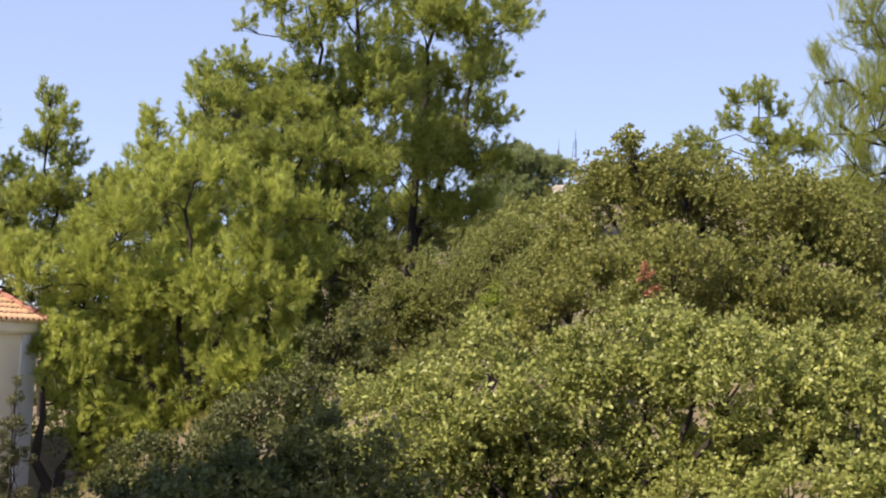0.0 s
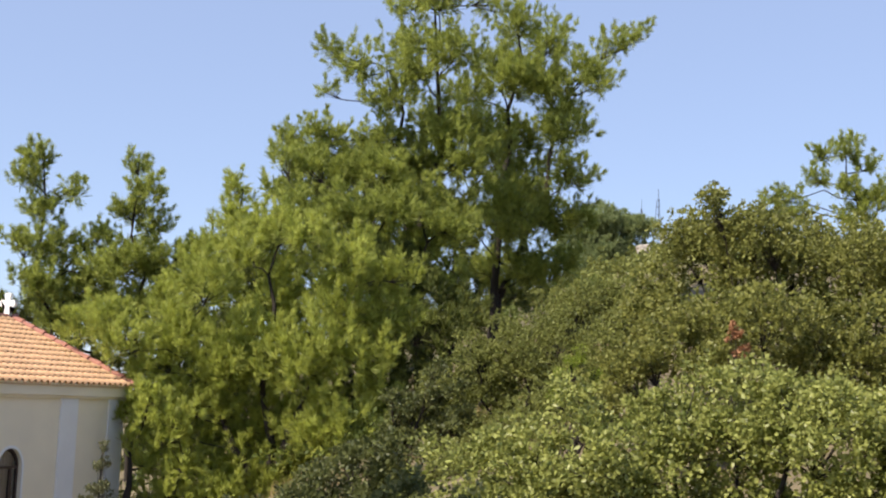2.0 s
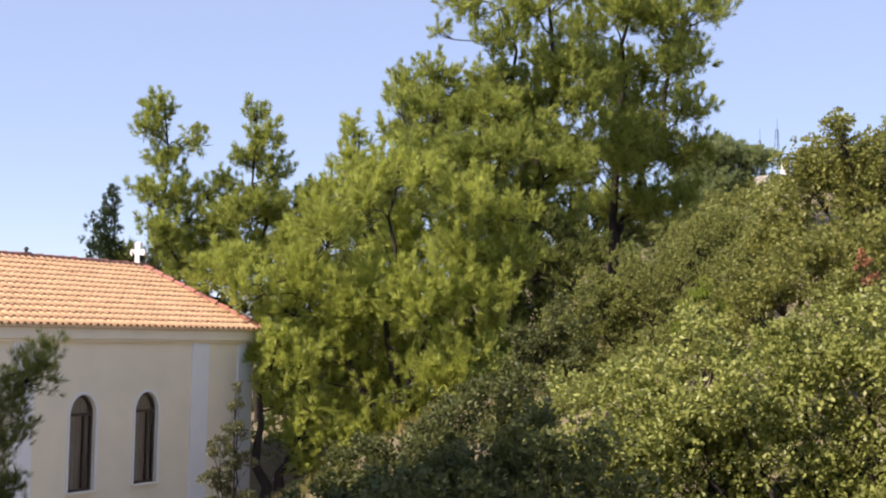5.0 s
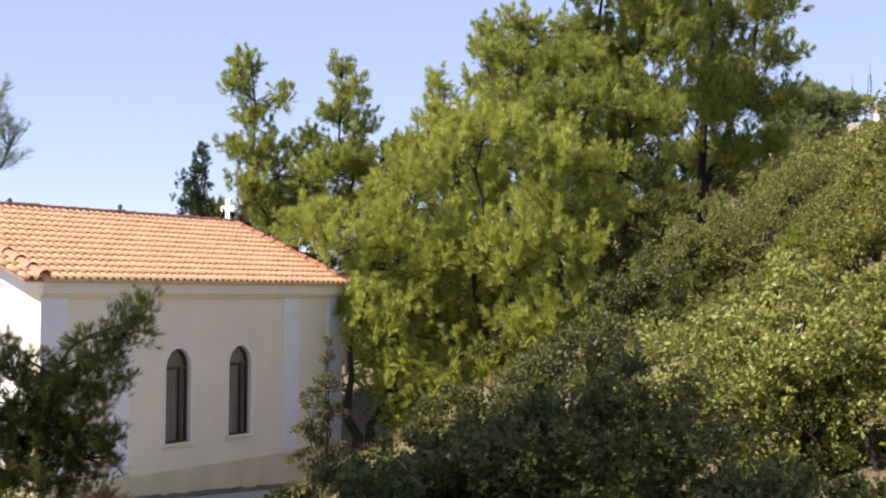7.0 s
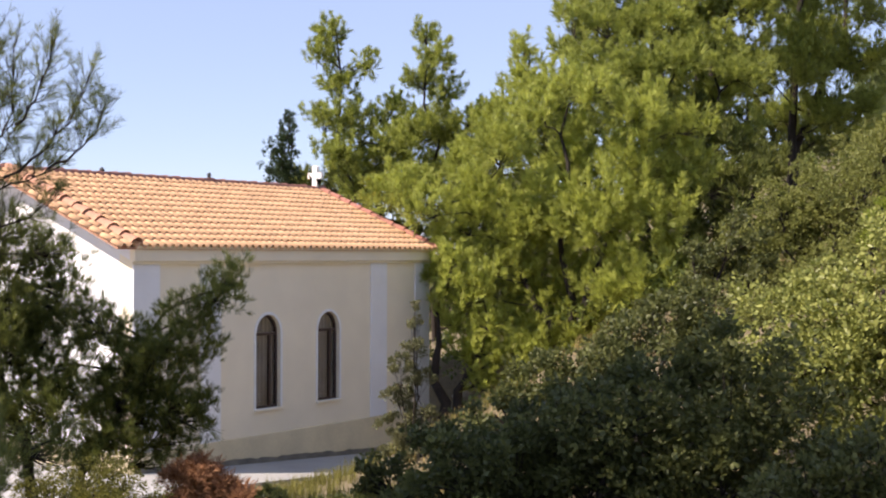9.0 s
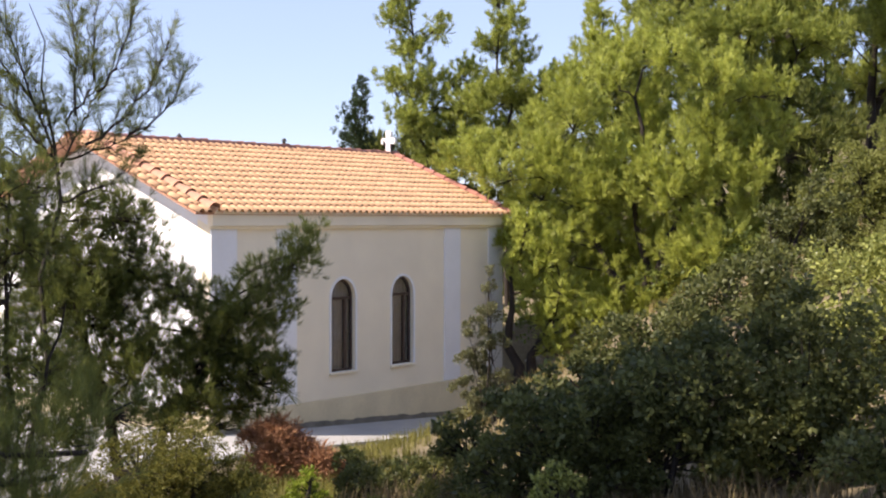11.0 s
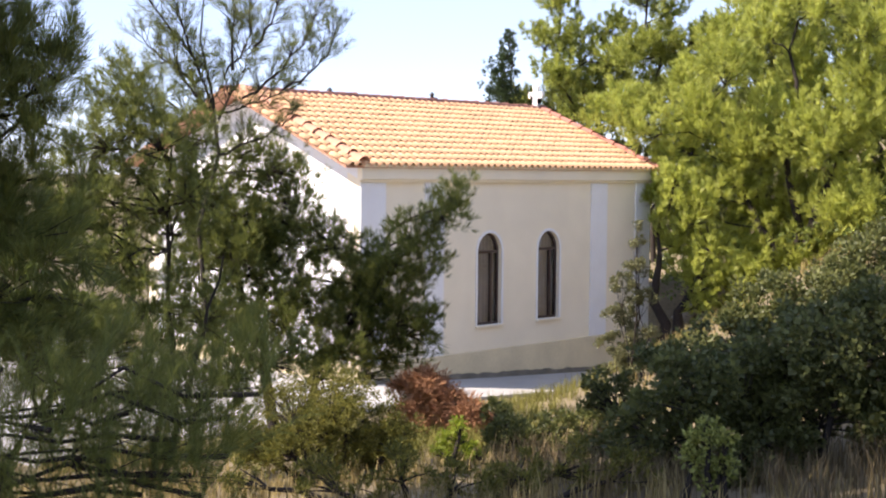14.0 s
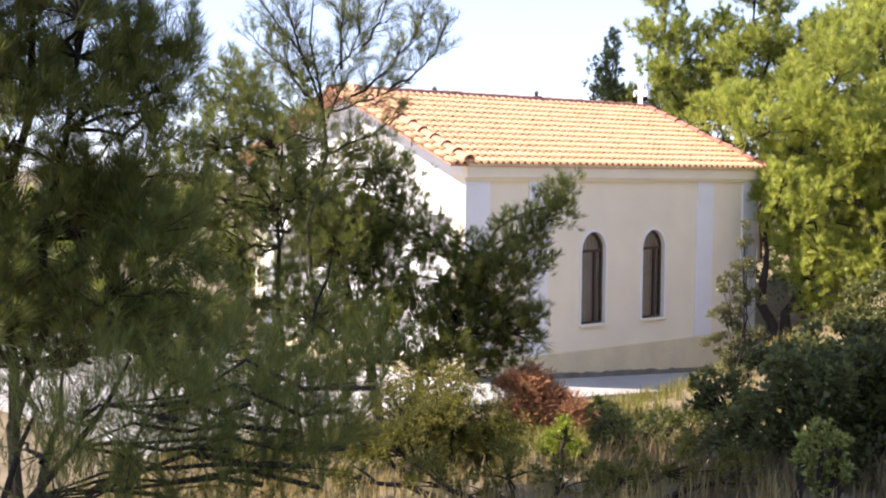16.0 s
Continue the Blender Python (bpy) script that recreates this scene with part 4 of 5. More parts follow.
# Unseen crown over the near pine, added to throw shade on the oaks.
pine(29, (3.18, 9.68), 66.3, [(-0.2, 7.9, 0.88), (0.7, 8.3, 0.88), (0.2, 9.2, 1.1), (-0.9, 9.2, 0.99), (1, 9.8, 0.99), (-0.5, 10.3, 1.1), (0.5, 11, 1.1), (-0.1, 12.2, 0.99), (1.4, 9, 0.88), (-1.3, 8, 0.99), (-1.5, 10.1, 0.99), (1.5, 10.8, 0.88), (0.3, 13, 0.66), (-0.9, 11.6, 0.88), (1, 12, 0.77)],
     PINE_SHADED, "tall pine crown added above the view to shade the oak bank", [(0.1, 12.8), (0.7, 10.6), (-0.6, 11.0)], trunk=0.12, per=34, size=0.28, depth=1.2, needles=9, wide=0.05, limb=0.03)
# Clumps for two added pines outside the view that only block sun.
SHADY = [(0, 5.5, 0.99), (0.8, 6.4, 1.1), (-0.8, 6.2, 1.1), (0.2, 7.3, 1.21), (1.2, 7.6, 0.99), (-1.1, 7.6, 0.99), (0.4, 8.6, 1.1), (-0.5, 9, 0.99), (0.1, 10, 0.88), (1.3, 5.4, 0.88), (-1.4, 5.2, 0.88), (1.7, 8.8, 0.9), (-1.7, 8.9, 0.9)]
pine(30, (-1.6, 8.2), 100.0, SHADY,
     PINE_SHADED, "unseen pine added beside the path to shade the near boughs", [(0.1, 10.0), (0.5, 8.0)], trunk=0.13, per=20, size=0.32, depth=1.4, needles=9, wide=0.07, limb=0.03, core=45, group="tall pines by the path")
# Second added shade caster, taller, for the scrub at lower right.
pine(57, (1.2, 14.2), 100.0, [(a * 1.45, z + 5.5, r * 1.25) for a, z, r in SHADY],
     PINE_SHADED, "unseen pine added to shade the right foreground scrub", [(0.1, 15.4), (0.5, 13.0)], trunk=0.16, per=18, size=0.34, depth=2.2, needles=9, wide=0.07, limb=0.03, core=45, group="tall pines by the path")
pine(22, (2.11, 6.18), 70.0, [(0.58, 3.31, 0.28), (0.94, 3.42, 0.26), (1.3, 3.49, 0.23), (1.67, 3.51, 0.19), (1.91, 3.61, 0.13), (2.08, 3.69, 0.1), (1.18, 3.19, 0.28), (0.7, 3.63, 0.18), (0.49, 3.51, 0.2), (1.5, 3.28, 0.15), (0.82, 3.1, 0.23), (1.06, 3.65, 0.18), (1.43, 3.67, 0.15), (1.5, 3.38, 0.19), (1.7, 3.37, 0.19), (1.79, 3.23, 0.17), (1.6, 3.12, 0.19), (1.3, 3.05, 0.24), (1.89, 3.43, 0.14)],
     PINE_SHADED, "low shaded pine boughs with long needles", [(0.9, 3.9), (0.5, 3.7)], trunk=0.04, per=170, size=0.19, depth=0.3, shoots=True, limb=0.007, wide=0.006, tufts=6, reach=0.25, fat=0.05, core=0, lift=1.5)
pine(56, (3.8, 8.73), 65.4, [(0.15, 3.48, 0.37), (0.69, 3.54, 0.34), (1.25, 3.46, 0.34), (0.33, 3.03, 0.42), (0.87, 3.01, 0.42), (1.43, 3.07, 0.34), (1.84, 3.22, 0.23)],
     PINE_SHADED, "young shaded pine with drooping boughs", [(0.2, 3.5), (0.8, 3.2)], trunk=0.05, per=130, core=120, size=0.17, depth=0.5, limb=0.014, wide=0.02, needles=9, reach=0.3, fat=0.05, tufts=8)
pine(23, (11.34, 0.06), -1.5, [(-0.66, 7.62, 0.22), (-0.44, 7.43, 0.24), (-0.4, 7.78, 0.24), (-0.82, 7.09, 0.17), (-0.56, 6.95, 0.27), (-0.39, 7.13, 0.24), (-0.44, 6.68, 0.36), (-0.7, 6.75, 0.22), (-0.37, 6.32, 0.36), (-0.63, 6.43, 0.24), (-0.05, 7.31, 0.52), (-0.04, 6.63, 0.59), (-0.03, 8.03, 0.52)],
     PINE_MID, "sunlit pine with long needles at the slope edge", [(0, 8.4), (-0.3, 7.0)], trunk=0.1, per=160, size=0.15, depth=0.35, shoots=True, limb=0.015, wide=0.011, tufts=7, reach=0.26, fat=0.05, core=60)
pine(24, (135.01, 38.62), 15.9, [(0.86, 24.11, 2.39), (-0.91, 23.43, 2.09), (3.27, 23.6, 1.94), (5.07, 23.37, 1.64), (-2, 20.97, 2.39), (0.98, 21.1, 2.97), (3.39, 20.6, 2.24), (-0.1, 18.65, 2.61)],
     FAR_HAZED, "rounded stone pines on the far hill", [(1.0, 23.5), (3.5, 22.5), (-1.5, 21)], trunk=0.25, per=16, size=0.56, depth=2.0, limb=0.1, needles=9, wide=0.09, reach=0.6, fat=0.25, core=12, flat=0.75, group="far pines")

# ---- bushes ----
bush(31, (23.16, 3.26), 7.3, [(-1.74, 8, 0.51), (-1.42, 8.38, 0.29), (-2.02, 7.59, 0.62), (-1.05, 7.53, 0.79), (-0.09, 7.55, 0.79), (0.85, 7.43, 0.84), (1.87, 7.12, 0.95), (2.77, 6.85, 0.9), (-2.28, 6.89, 0.62), (-2.45, 6.3, 0.68), (-1.02, 6.65, 0.84), (0.22, 6.59, 0.84), (1.34, 6.34, 0.84), (2.61, 5.91, 0.84), (-0.78, 8.02, 0.4), (-1.28, 5.86, 0.79), (0.43, 5.74, 0.79), (1.64, 5.5, 0.79), (-0.58, 7.83, 0.56), (0.28, 7.75, 0.56), (1.12, 7.72, 0.56), (1.67, 7.64, 0.56), (-1.45, 7.91, 0.51), (2.4, 7.41, 0.56)],
     OAK_SMALL, "broad evergreen oak scrub with small leaves", per=1150, size=0.11, depth=1.0, subs=34, tight=0.5, thick=0.02)
bush(37, (20.13, 3.27), 8.4, [(-1.31, 6.05, 0.59), (-0.73, 6.15, 0.59), (-0.07, 6.18, 0.59), (0.68, 6.12, 0.63), (1.41, 5.9, 0.69), (2.2, 5.68, 0.74), (2.82, 5.46, 0.74), (-1.72, 5.69, 0.49), (-2.04, 5.34, 0.49), (-0.87, 5.39, 0.59), (0.37, 5.44, 0.59), (1.19, 5.23, 0.59), (2.06, 5.02, 0.59), (-2.53, 4.97, 0.49)],
     OAK_SMALL, "evergreen oak scrub with olive green leaves", per=1350, size=0.105, depth=0.8, subs=30, tight=0.46, thick=0.025)
bush(38, (25.38, 7.37), 15.7, [(0.6, 6.35, 0.63), (1.03, 6.82, 0.57), (0.18, 5.89, 0.63), (-0.24, 5.43, 0.63), (-0.87, 4.74, 0.7), (-1.51, 4.27, 0.7), (-2.15, 3.8, 0.7), (0.02, 4.56, 0.7), (-2.78, 3.34, 0.7), (-1.47, 3.4, 0.76)],
     SHRUB_SOFT, "dense rounded olive green shrub on the slope", per=1500, size=0.09, depth=0.9, name="shrub", subs=30, tight=0.5)
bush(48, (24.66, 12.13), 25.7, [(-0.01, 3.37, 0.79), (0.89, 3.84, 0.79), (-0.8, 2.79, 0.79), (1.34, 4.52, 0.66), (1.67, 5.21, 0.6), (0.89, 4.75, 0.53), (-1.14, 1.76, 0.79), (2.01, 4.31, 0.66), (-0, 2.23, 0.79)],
     OAK_SHADED, "shaded leafy shrub in the hollow below the pines", per=700, size=0.13, depth=0.8, name="shrub", subs=14)
bush(32, (27.73, 9.9), 19.2, [(0.28, 5.93, 0.78), (-0.44, 5.4, 0.78), (-1.15, 4.76, 0.71), (1, 6.21, 0.71), (0.08, 4.94, 0.92), (-0.86, 4.03, 0.78), (0.92, 5.34, 0.78), (-1.61, 4.24, 0.56), (-1.42, 5.23, 0.64), (-0.71, 5.88, 0.64), (-1.87, 4.48, 0.64), (0.01, 6.41, 0.56), (0.86, 6.7, 0.56), (1.46, 7.1, 0.56)],
     SHRUB_SOFT, "dense rounded olive green shrub below the pine trunks", per=1500, size=0.09, depth=0.9, name="shrub", subs=30, tight=0.5)
bush(33, (34.99, 10.14), 15.8, [(-0.19, 7.49, 0.7), (0.4, 7.98, 0.63), (-0.48, 7.01, 0.79), (0.72, 7.53, 0.7), (-0.81, 7.62, 0.44)],
     SHRUB_SOFT, "soft green shrub under the pines", per=1500, size=0.1, depth=0.8, name="shrub", subs=30, tight=0.5)
bush(34, (20.5, 6.35), 16.7, [(-0.04, 5.5, 0.26), (-0.13, 5.15, 0.32), (0.16, 5.05, 0.32), (0.3, 5.35, 0.22), (0.1, 5.7, 0.14)],
     LIME, "bright lime green feathery bush on the slope", per=1900, size=0.11, depth=0.25, name="shrub", wide=0.1, tight=0.5)
bush(35, (15.59, 3.16), 10.5, [(-2.34, 3.86, 1.11), (-1.38, 4.3, 0.96), (-0.55, 4.73, 0.82), (0.22, 4.77, 0.88), (1.18, 4.56, 0.88), (2.11, 4.3, 0.88), (2.77, 4.03, 0.96), (-1.66, 3.25, 1.03), (-0.7, 3.68, 1.03), (0.26, 3.68, 1.11), (1.34, 3.49, 1.11), (2.43, 3.26, 1.11), (-2.7, 3.33, 0.88), (0.85, 5.06, 0.59), (1.29, 3.41, 0.68), (2.04, 3.37, 0.74), (0.67, 3.2, 0.62), (1.85, 2.84, 1.11), (0.61, 2.81, 1.11), (2.79, 2.8, 1.11), (-0.67, 2.78, 0.96), (1.79, 4.85, 0.66), (2.52, 4.63, 0.66)],
     OAK, "large glossy evergreen oak bush with pale leaf tips", per=1200, size=0.11, depth=0.8, subs=26, tight=0.34)
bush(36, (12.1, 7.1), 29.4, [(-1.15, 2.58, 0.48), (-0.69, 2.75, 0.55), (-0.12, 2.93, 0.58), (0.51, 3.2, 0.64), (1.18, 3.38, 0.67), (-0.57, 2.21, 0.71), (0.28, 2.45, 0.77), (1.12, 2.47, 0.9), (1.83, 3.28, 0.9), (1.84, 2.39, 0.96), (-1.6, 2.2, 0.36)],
     OAK_SHADED, "evergreen oak bush in deep shade", per=1200, size=0.115, depth=0.6, subs=18)
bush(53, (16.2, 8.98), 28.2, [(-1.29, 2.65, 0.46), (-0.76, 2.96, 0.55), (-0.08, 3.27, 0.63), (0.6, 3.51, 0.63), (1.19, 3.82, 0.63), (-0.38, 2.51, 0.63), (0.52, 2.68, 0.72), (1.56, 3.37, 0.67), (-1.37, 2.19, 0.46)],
     OAK_SHADED, "evergreen oak scrub in half shade", per=1250, size=0.115, depth=0.7, subs=16)
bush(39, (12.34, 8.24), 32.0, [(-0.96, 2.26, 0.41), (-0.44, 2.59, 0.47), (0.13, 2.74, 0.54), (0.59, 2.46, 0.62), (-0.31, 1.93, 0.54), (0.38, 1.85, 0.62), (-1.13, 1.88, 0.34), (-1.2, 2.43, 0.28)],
     OAK_SHADED, "shaded oak scrub at the foot of the bank", per=1200, size=0.115, depth=0.5, subs=16)
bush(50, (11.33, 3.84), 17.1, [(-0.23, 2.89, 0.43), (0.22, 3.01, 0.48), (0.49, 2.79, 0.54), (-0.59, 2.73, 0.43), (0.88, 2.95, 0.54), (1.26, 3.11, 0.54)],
     OAK_SHADED, "low evergreen oak scrub on the bank", per=1100, size=0.11, depth=0.4, subs=14)
bush(55, (12.83, 0.89), 2.5, [(-0.26, 3.56, 0.44), (0.23, 3.65, 0.5), (0.56, 3.8, 0.53), (-0.75, 3.42, 0.39)],
     OAK, "low pale green oak scrub beside the path", per=1300, size=0.1, depth=0.4, subs=14)
bush(40, (19.55, 14.49), 35.6, [(0.11, 3.86, 0.1), (0.09, 3.56, 0.16), (0.15, 3.16, 0.25), (-0.14, 2.85, 0.25), (0.14, 2.55, 0.29), (-0.22, 2.24, 0.29), (0.13, 1.95, 0.31), (-0.26, 1.68, 0.29), (0.06, 1.44, 0.35), (-0.15, 1.23, 0.31)],
     OLIVE_LEAF, "thin grey-green oak sapling before the chapel corner", per=4600, size=0.062, depth=0.15, thick=0.02, name="sapling", category="tree")
bush(41, (14.14, 14.03), 43.8, [(-0.3, 1.55, 0.25), (0.12, 1.38, 0.25), (0.46, 1.24, 0.2), (-0.55, 1.63, 0.15), (-0.05, 1.53, 0.22), (0.71, 1.14, 0.13), (0.1, 1.15, 0.27), (0.5, 1.0, 0.24), (-0.3, 1.25, 0.27), (-0.15, 1.7, 0.2)],
     DRY_RED, "fallen dead pine branch with rust red needles", per=5500, size=0.16, depth=0.25, flat=0.8, thick=0.015, name="dead_branch", category="branch", wide=0.03, leaves=9, tight=0.75)
bush(42, (10.11, 11.68), 47.9, [(0.06, 1.95, 0.52), (-0.33, 1.92, 0.37), (0.44, 1.8, 0.37), (-0.07, 1.56, 0.44), (-0.58, 1.66, 0.33), (0.38, 1.44, 0.37), (-0.97, 1.62, 0.3), (-0.59, 2.08, 0.44), (0.57, 1.8, 0.44), (-0.91, 1.69, 0.44), (-0.08, 2.21, 0.47)],
     SHRUB_OLIVE, "rounded olive green shrub with yellow tips", per=3200, size=0.075, depth=0.35, name="shrub", wide=0.14, leaves=7, subs=24, tight=0.5)
bush(43, (11.43, 11.07), 42.8, [(-0.07, 1.68, 0.18), (-0.01, 1.87, 0.12), (0.1, 1.55, 0.16), (-0.2, 1.48, 0.16)],
     LIME, "yellow-green leafy shrub on the bank", per=2600, size=0.09, depth=0.15, name="shrub", wide=0.2)
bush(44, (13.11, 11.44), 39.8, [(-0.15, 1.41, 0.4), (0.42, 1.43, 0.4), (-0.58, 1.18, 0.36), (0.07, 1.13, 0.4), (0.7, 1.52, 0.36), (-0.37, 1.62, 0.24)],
     OAK_SHADED, "low dark shrub on the grassy bank", per=2000, size=0.1, depth=0.4, name="shrub", subs=13)
bush(49, (9.05, 9.22), 43.9, [(-1.03, 1.82, 0.3), (-0.28, 1.94, 0.26), (0.26, 1.84, 0.3), (0.89, 1.92, 0.3), (1.41, 2, 0.3), (0.58, 1.64, 0.3), (-0.54, 1.66, 0.23), (-1.88, 1.82, 0.23), (1.93, 1.97, 0.3)],
     SHRUB_OLIVE, "low brownish green scrub on the bank", per=1800, size=0.1, depth=0.4, name="shrub", wide=0.12, leaves=7)
bush(45, (10.24, 6.89), 31.9, [(-0.04, 2.48, 0.15), (-0.13, 2.27, 0.15), (0.11, 2.24, 0.13), (-0, 2.08, 0.16), (0.11, 2.44, 0.09)],
     OAK, "small pale green shrub caught by the sun", per=2600, size=0.08, depth=0.12, name="shrub")
bush(46, (16.17, 29.34), 60.8, [(0.54, 1.18, 0.97), (-0.8, 1.34, 0.97), (2.18, 1.02, 0.72), (-2.11, 1.22, 0.97), (-3.01, 1.24, 0.97), (1.36, 1.73, 0.8), (-0.26, 2.02, 0.8), (-1.58, 2.17, 0.89), (-2.75, 2.32, 0.97)],
     SHRUB, "wild shrubs beyond the yard", per=500, size=0.16, depth=1.2, name="shrub")
pine(54, (17.33, 33.26), 62.2, [(-2.03, 2.93, 1.17), (-0.58, 2.77, 1.17), (0.91, 2.61, 1.17), (2.42, 2.45, 1), (3.34, 1.83, 0.82), (-3.31, 3.23, 1.26), (-1.3, 3.99, 0.91), (1.82, 3.38, 0.82)],
     PINE_MID, "low green pines beyond the open yard", [(0, 3.6), (-2, 4.2), (2, 3.4)], trunk=0.12, per=20, depth=1.0, needles=7, wide=0.08, size=0.34, tufts=12, reach=0.5, fat=0.1, limb=0.03, group="pines beyond the yard")
bush(47, (19.07, 3.57), 9.8, [(-0.04, 5.94, 0.11), (0.03, 5.74, 0.1), (-0.08, 6.06, 0.06)],
     DRY_RED, "dead rust brown twig in the oak scrub", per=5000, size=0.07, depth=0.05, name="dead_branch", category="branch", thick=0.008)

# ---- grass, stones and the far hill ----
def grass(seed, name, spots, material, label, blades, tall):
    """Dry stalks and blades in tussocks over patches (x, y, radius)."""
    rng = np.random.default_rng(seed)
    V, F = [], []
    for x, y, r in spots:
        for k in range(int(blades * r * r / 9)):
            a, d = rng.uniform(0, 2 * math.pi), r * math.sqrt(rng.uniform())
            tx, ty = x + d * math.cos(a), y + d * math.sin(a)
            tz = ground_at(tx, ty) - 0.02
            for j in range(9):
                h = tall * rng.uniform(0.4, 1.0)
                w = rng.uniform(0.003, 0.006)
                b = rng.uniform(0, 2 * math.pi)
                lean = rng.uniform(0.1, 0.6) * h
                px, py = tx + rng.normal(0, 0.05), ty + rng.normal(0, 0.05)
                s = np.array((-math.sin(b) * w, math.cos(b) * w, 0))
                p0 = np.array((px, py, tz))
                p1 = p0 + (math.cos(b) * lean * 0.3, math.sin(b) * lean * 0.3, h * 0.6)
                p2 = p0 + (math.cos(b) * lean, math.sin(b) * lean, h)
                n = len(V)
                V += [p0 - s, p0 + s, p1 + s, p1 - s, p2]
                F += [(n, n + 1, n + 2), (n, n + 2, n + 3), (n + 3, n + 2, n + 4)]
    ob = link(name, mesh_of(name, np.array(V), np.array(F)), material)
    return tagged(ob, label, "grass", kind="stuff")


grass(61, "dry_grass", [(8.5, 10.0, 2.4), (11.0, 11.6, 1.6), (7.2, 11.8, 1.8), (9.0, 14.0, 1.6)],
      STRAW, "tall dry straw-coloured grass on the bank", 330, 0.34)
grass(62, "grass", [(16.5, 15.5, 1.5), (18.8, 15.9, 1.2), (21.0, 15.9, 1.2), (14.5, 14.6, 1.7), (23.5, 15.8, 1.2), (13.0, 12.5, 1.6), (11.5, 17.0, 2.0), (15.0, 12.6, 1.8)],
      GREEN_GRASS, "yellow-green grass along the apron edge", 700, 0.36)
grass(64, "dead_stalks", [(11.5, 7.3, 1.3), (11.3, 5.8, 1.2), (10.7, 8.5, 1.2), (11.4, 9.3, 1.0), (12.6, 10.4, 1.0), (11.0, 4.6, 1.0)],
      STALKS, "brown dead stalks and dry weeds in shade", 420, 0.5)
grass(63, "scrub_grass", [(15, 9, 3), (20, 12, 3), (24, 14, 3), (20, 6, 3), (26, 17.5, 2.2), (30, 14, 4), (35, 13, 4), (31, 18, 3), (10.5, 7.5, 2), (40, 12, 4), (36, 19, 4)],
      STRAW, "thin dry grass on the slope", 160, 0.4)


def stone(seed, x, y, size, sink=0.3):
    rng = np.random.default_rng(seed)
    bm = bmesh.new()
    bmesh.ops.create_icosphere(bm, subdivisions=2, radius=1.0)
    off = Vector(rng.uniform(0, 50, 3))
    for v in bm.verts:
        v.co *= 1 + 0.35 * noise.noise(v.co * 1.1 + off)
        v.co = Vector((round(v.co.x * 3.2) / 3.2 * 0.5 + v.co.x * 0.5, v.co.y * 0.85, v.co.z * 0.62))
    me = bpy.data.meshes.new("stone")
    bm.to_mesh(me)
    bm.free()
    ob = link("stone", me, STONE)
    ob.location = (x, y, ground_at(x, y) + size * (0.62 - sink))
    ob.rotation_euler = (rng.uniform(-0.2, 0.2), rng.uniform(-0.2, 0.2), rng.uniform(0, 6.3))
    ob.scale = (size,) * 3
    return tagged(ob, "pale weathered limestone lying in the grass", "stone", "stones beside the chapel")


def undergrowth(seed, count, material, label):
    """Low leafy scrub that covers the hillside between the trees."""
    rng = np.random.default_rng(seed)
    C, R = [], []
    while len(C) < count:
        x, y = rng.uniform(10, 62), rng.uniform(-6, 24)
        if y > 17.0 and x < 30.5 or y > 8.0 and x < 27.0 or math.hypot(x, y) < 19.5:
            continue
        r = rng.uniform(0.45, 0.95)
        C.append((x, y, ground_at(x, y) + r * 0.45))
        R.append(r)
    P, W, _ = crown_points(rng, np.array(C), np.array(R), 85, 0.8, 9, 0.4)
    t, f = leaf_sprig(rng, 6, 0.28)
    V, F = scattered(t, f, P, W, rng.uniform(0.8, 1.3, len(P)) * 0.2, rng)
    return tagged(link("undergrowth", mesh_of("undergrowth", V, F), material), label, "undergrowth", kind="stuff")


undergrowth(71, 210, SHRUB, "dark green low scrub between the hillside trees")


def far_scrub(seed, count):
    """Rounded bushes scattered over the far hillside."""
    rng = np.random.default_rng(seed)
    C, R = [], []
    for _ in range(count):
        x, y = rng.uniform(62, 150), rng.uniform(0, 48)
        R.append(rng.uniform(0.9, 1.9))
        C.append((x, y, ground_at(x, y) + R[-1] * 0.4))
    P, W, _ = crown_points(rng, np.array(C), np.array(R), 16, 0.75, 5, 0.5)
    t, f = leaf_sprig(rng, 6, 0.3)
    V, F = scattered(t, f, P, W, rng.uniform(0.7, 1.2, len(P)) * 0.5, rng)
    return tagged(link("hillside_scrub", mesh_of("hillside_scrub", V, F), SHRUB_SOFT), "soft green scrub over the far hillside", "undergrowth", kind="stuff")


far_scrub(72, 280)
srng = np.random.default_rng(77)
for k in range(22):
    stone(100 + k, 30.2 + srng.normal(0, 0.5), 20.0 + srng.normal(0, 0.5), srng.uniform(0.12, 0.32))
for k in range(9):
    stone(140 + k, 11.0 + srng.normal(0, 2.0), 28.5 + srng.normal(0, 1.5), srng.uniform(0.2, 0.6))


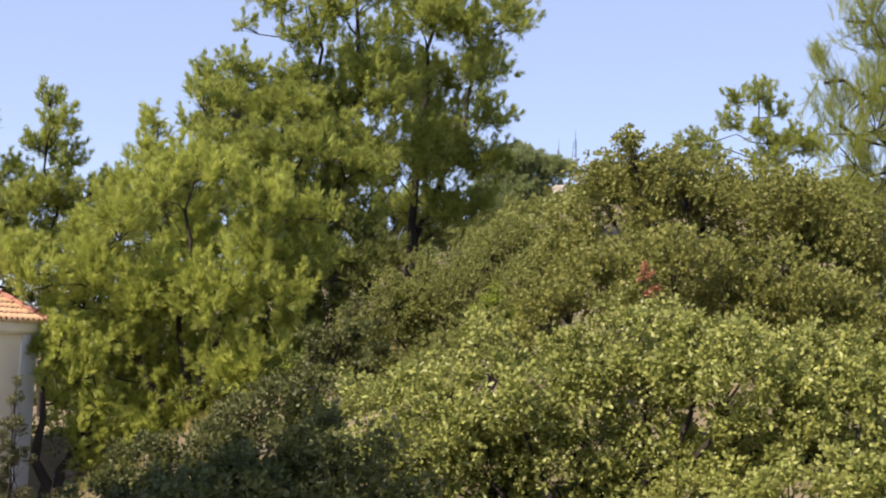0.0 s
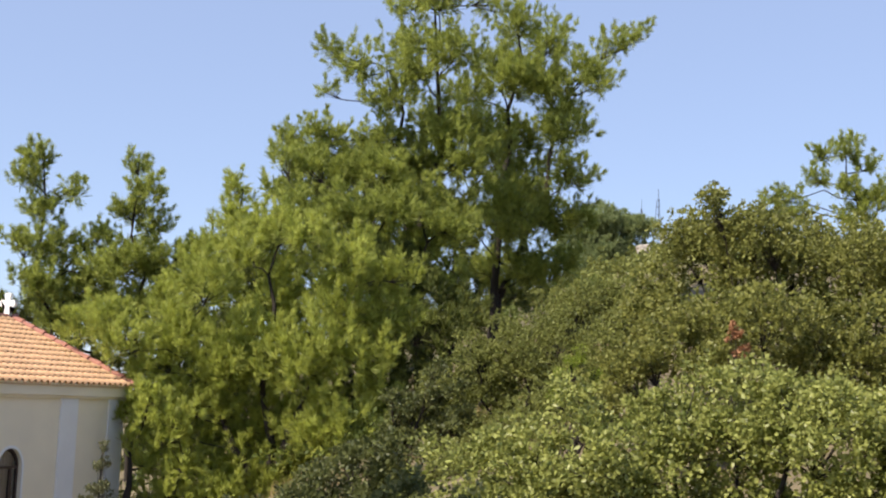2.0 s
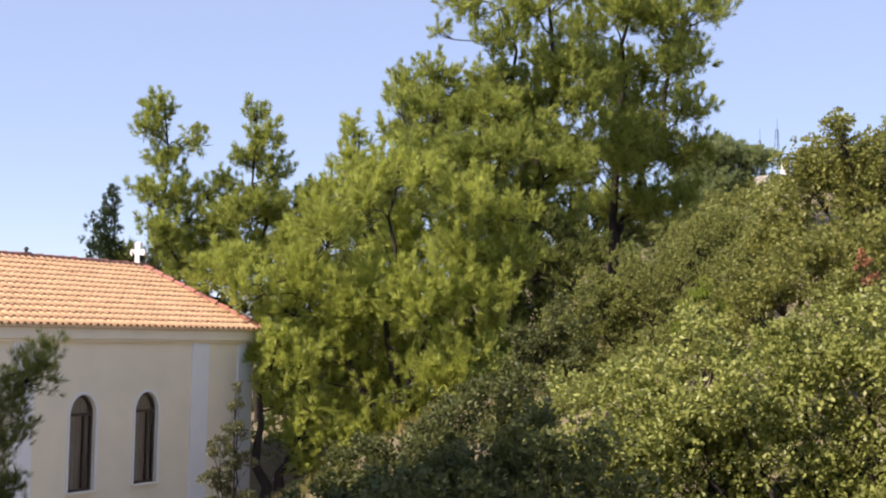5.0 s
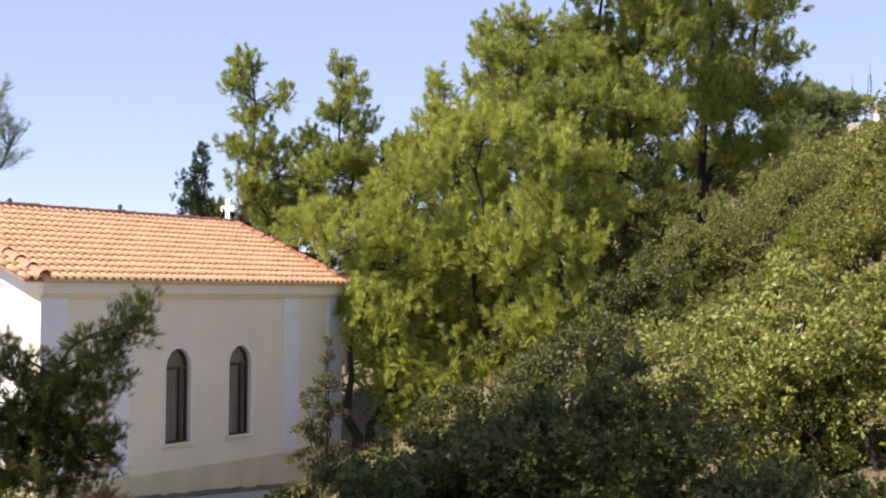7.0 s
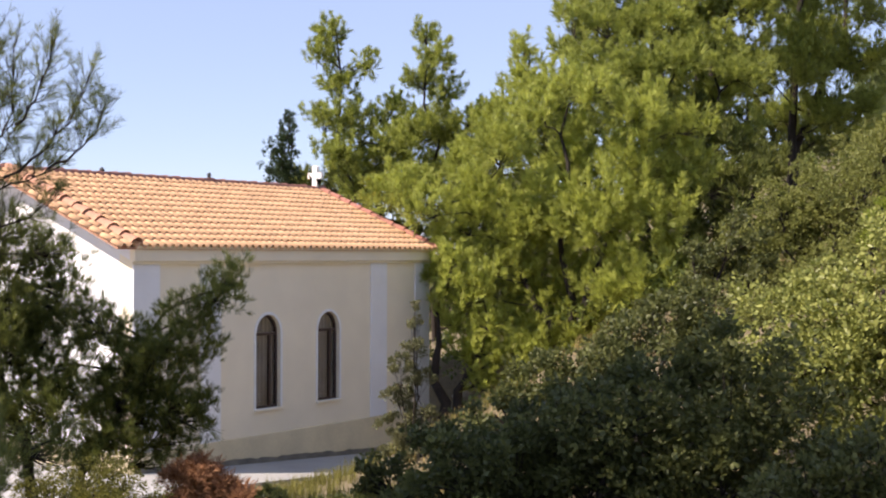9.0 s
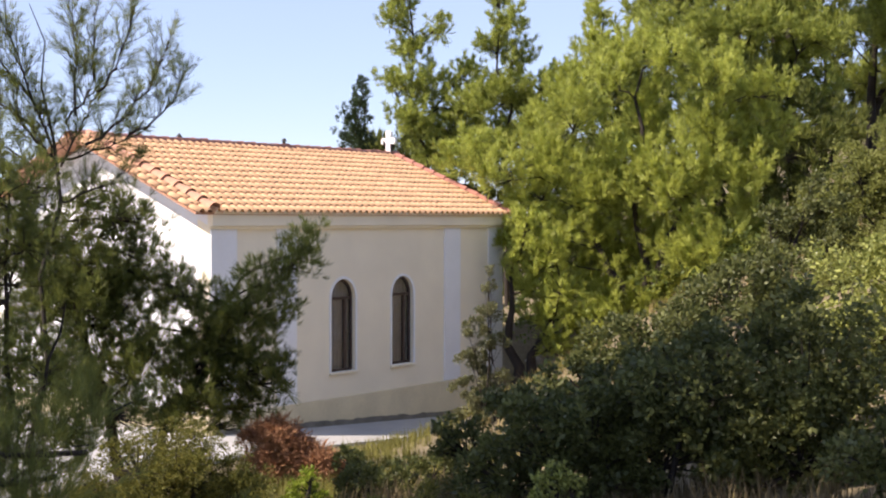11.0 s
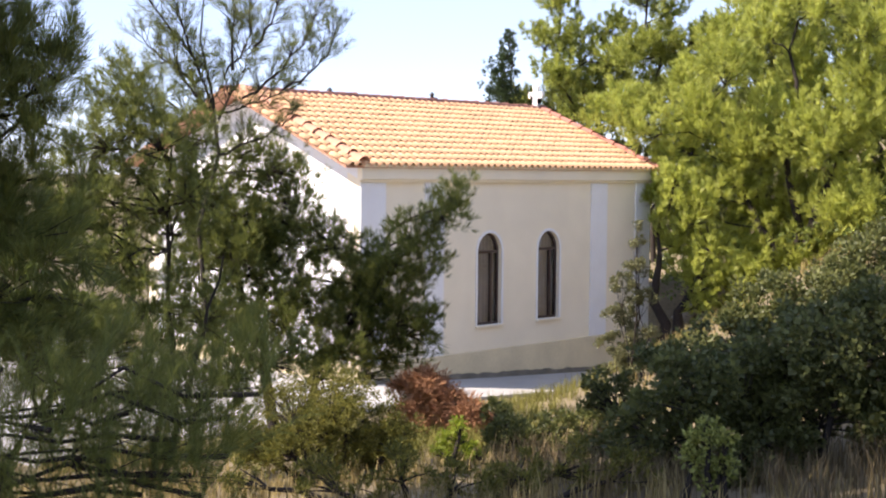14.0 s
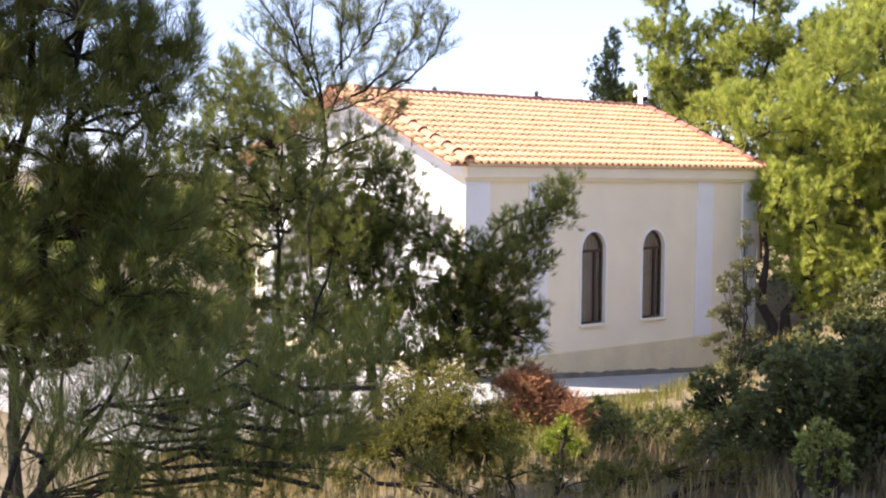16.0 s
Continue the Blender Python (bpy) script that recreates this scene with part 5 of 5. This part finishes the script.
def outcrop(x, y, z, size):
    bm = bmesh.new()
    bmesh.ops.create_icosphere(bm, subdivisions=3, radius=1.0)
    for v in bm.verts:
        v.co *= 1 + 0.5 * noise.noise(v.co * 1.3 + Vector((3, 8, 1)))
        v.co.z *= 1.1
    me = bpy.data.meshes.new("rock_outcrop")
    bm.to_mesh(me)
    bm.free()
    ob = link("rock_outcrop", me, STONE)
    ob.location, ob.scale = (x, y, z), size
    tagged(ob, "pale bare rock face on the far hill", "rock")


outcrop(128.0, 31.5, ground_at(128, 31.5) + 1.6, (0.6, 0.8, 0.5))


def mast(x, y, top, base, wide):
    ob = thing("radio_mast", (x, y, base), "slender metal radio mast on the far hilltop", "mast", "masts on the hill")
    h = top - base
    for k in range(3):
        w = 2 * math.pi * k / 3
        V, F = tube([(wide * math.cos(w), wide * math.sin(w), 0), (wide * 0.25 * math.cos(w), wide * 0.25 * math.sin(w), h)], (0.035, 0.03), 5)
        link("leg", mesh_of("leg", V, F), DARK, ob)
    V, F = tube([(0, 0, h * 0.95), (0, 0, h + 1.2)], (0.03, 0.02), 5)
    link("aerial", mesh_of("aerial", V, F), DARK, ob)
    for k in range(7):
        z = h * (k + 1) / 8
        r = wide * (1 - 0.75 * z / h)
        V, F = tube([(r * math.cos(w), r * math.sin(w), z) for w in (0, 2.094, 4.189, 0)], (0.02,) * 4, 4)
        link("brace", mesh_of("brace", V, F), DARK, ob)
    return ob


mast(146.4, 34.5, 28.4, ground_at(146.4, 34.5) - 0.2, 0.6)
mast(146.0, 36.3, 27.2, ground_at(146, 36.3) - 0.2, 0.4)
hut = thing("relay_building", (147.5, 34.0, ground_at(147.5, 34.0) - 0.5), "small white relay building on the far hilltop", "building")
bm = bmesh.new()
box(bm, -0.5, 0.5, -0.4, 0.4, 0, 3.6, 0.05)
part("wall", bm, WHITE, hut)
bm = bmesh.new()
box(bm, -0.6, 0.6, -0.5, 0.5, 3.604, 3.8, 0.04)
part("roof", bm, CONCRETE, hut)
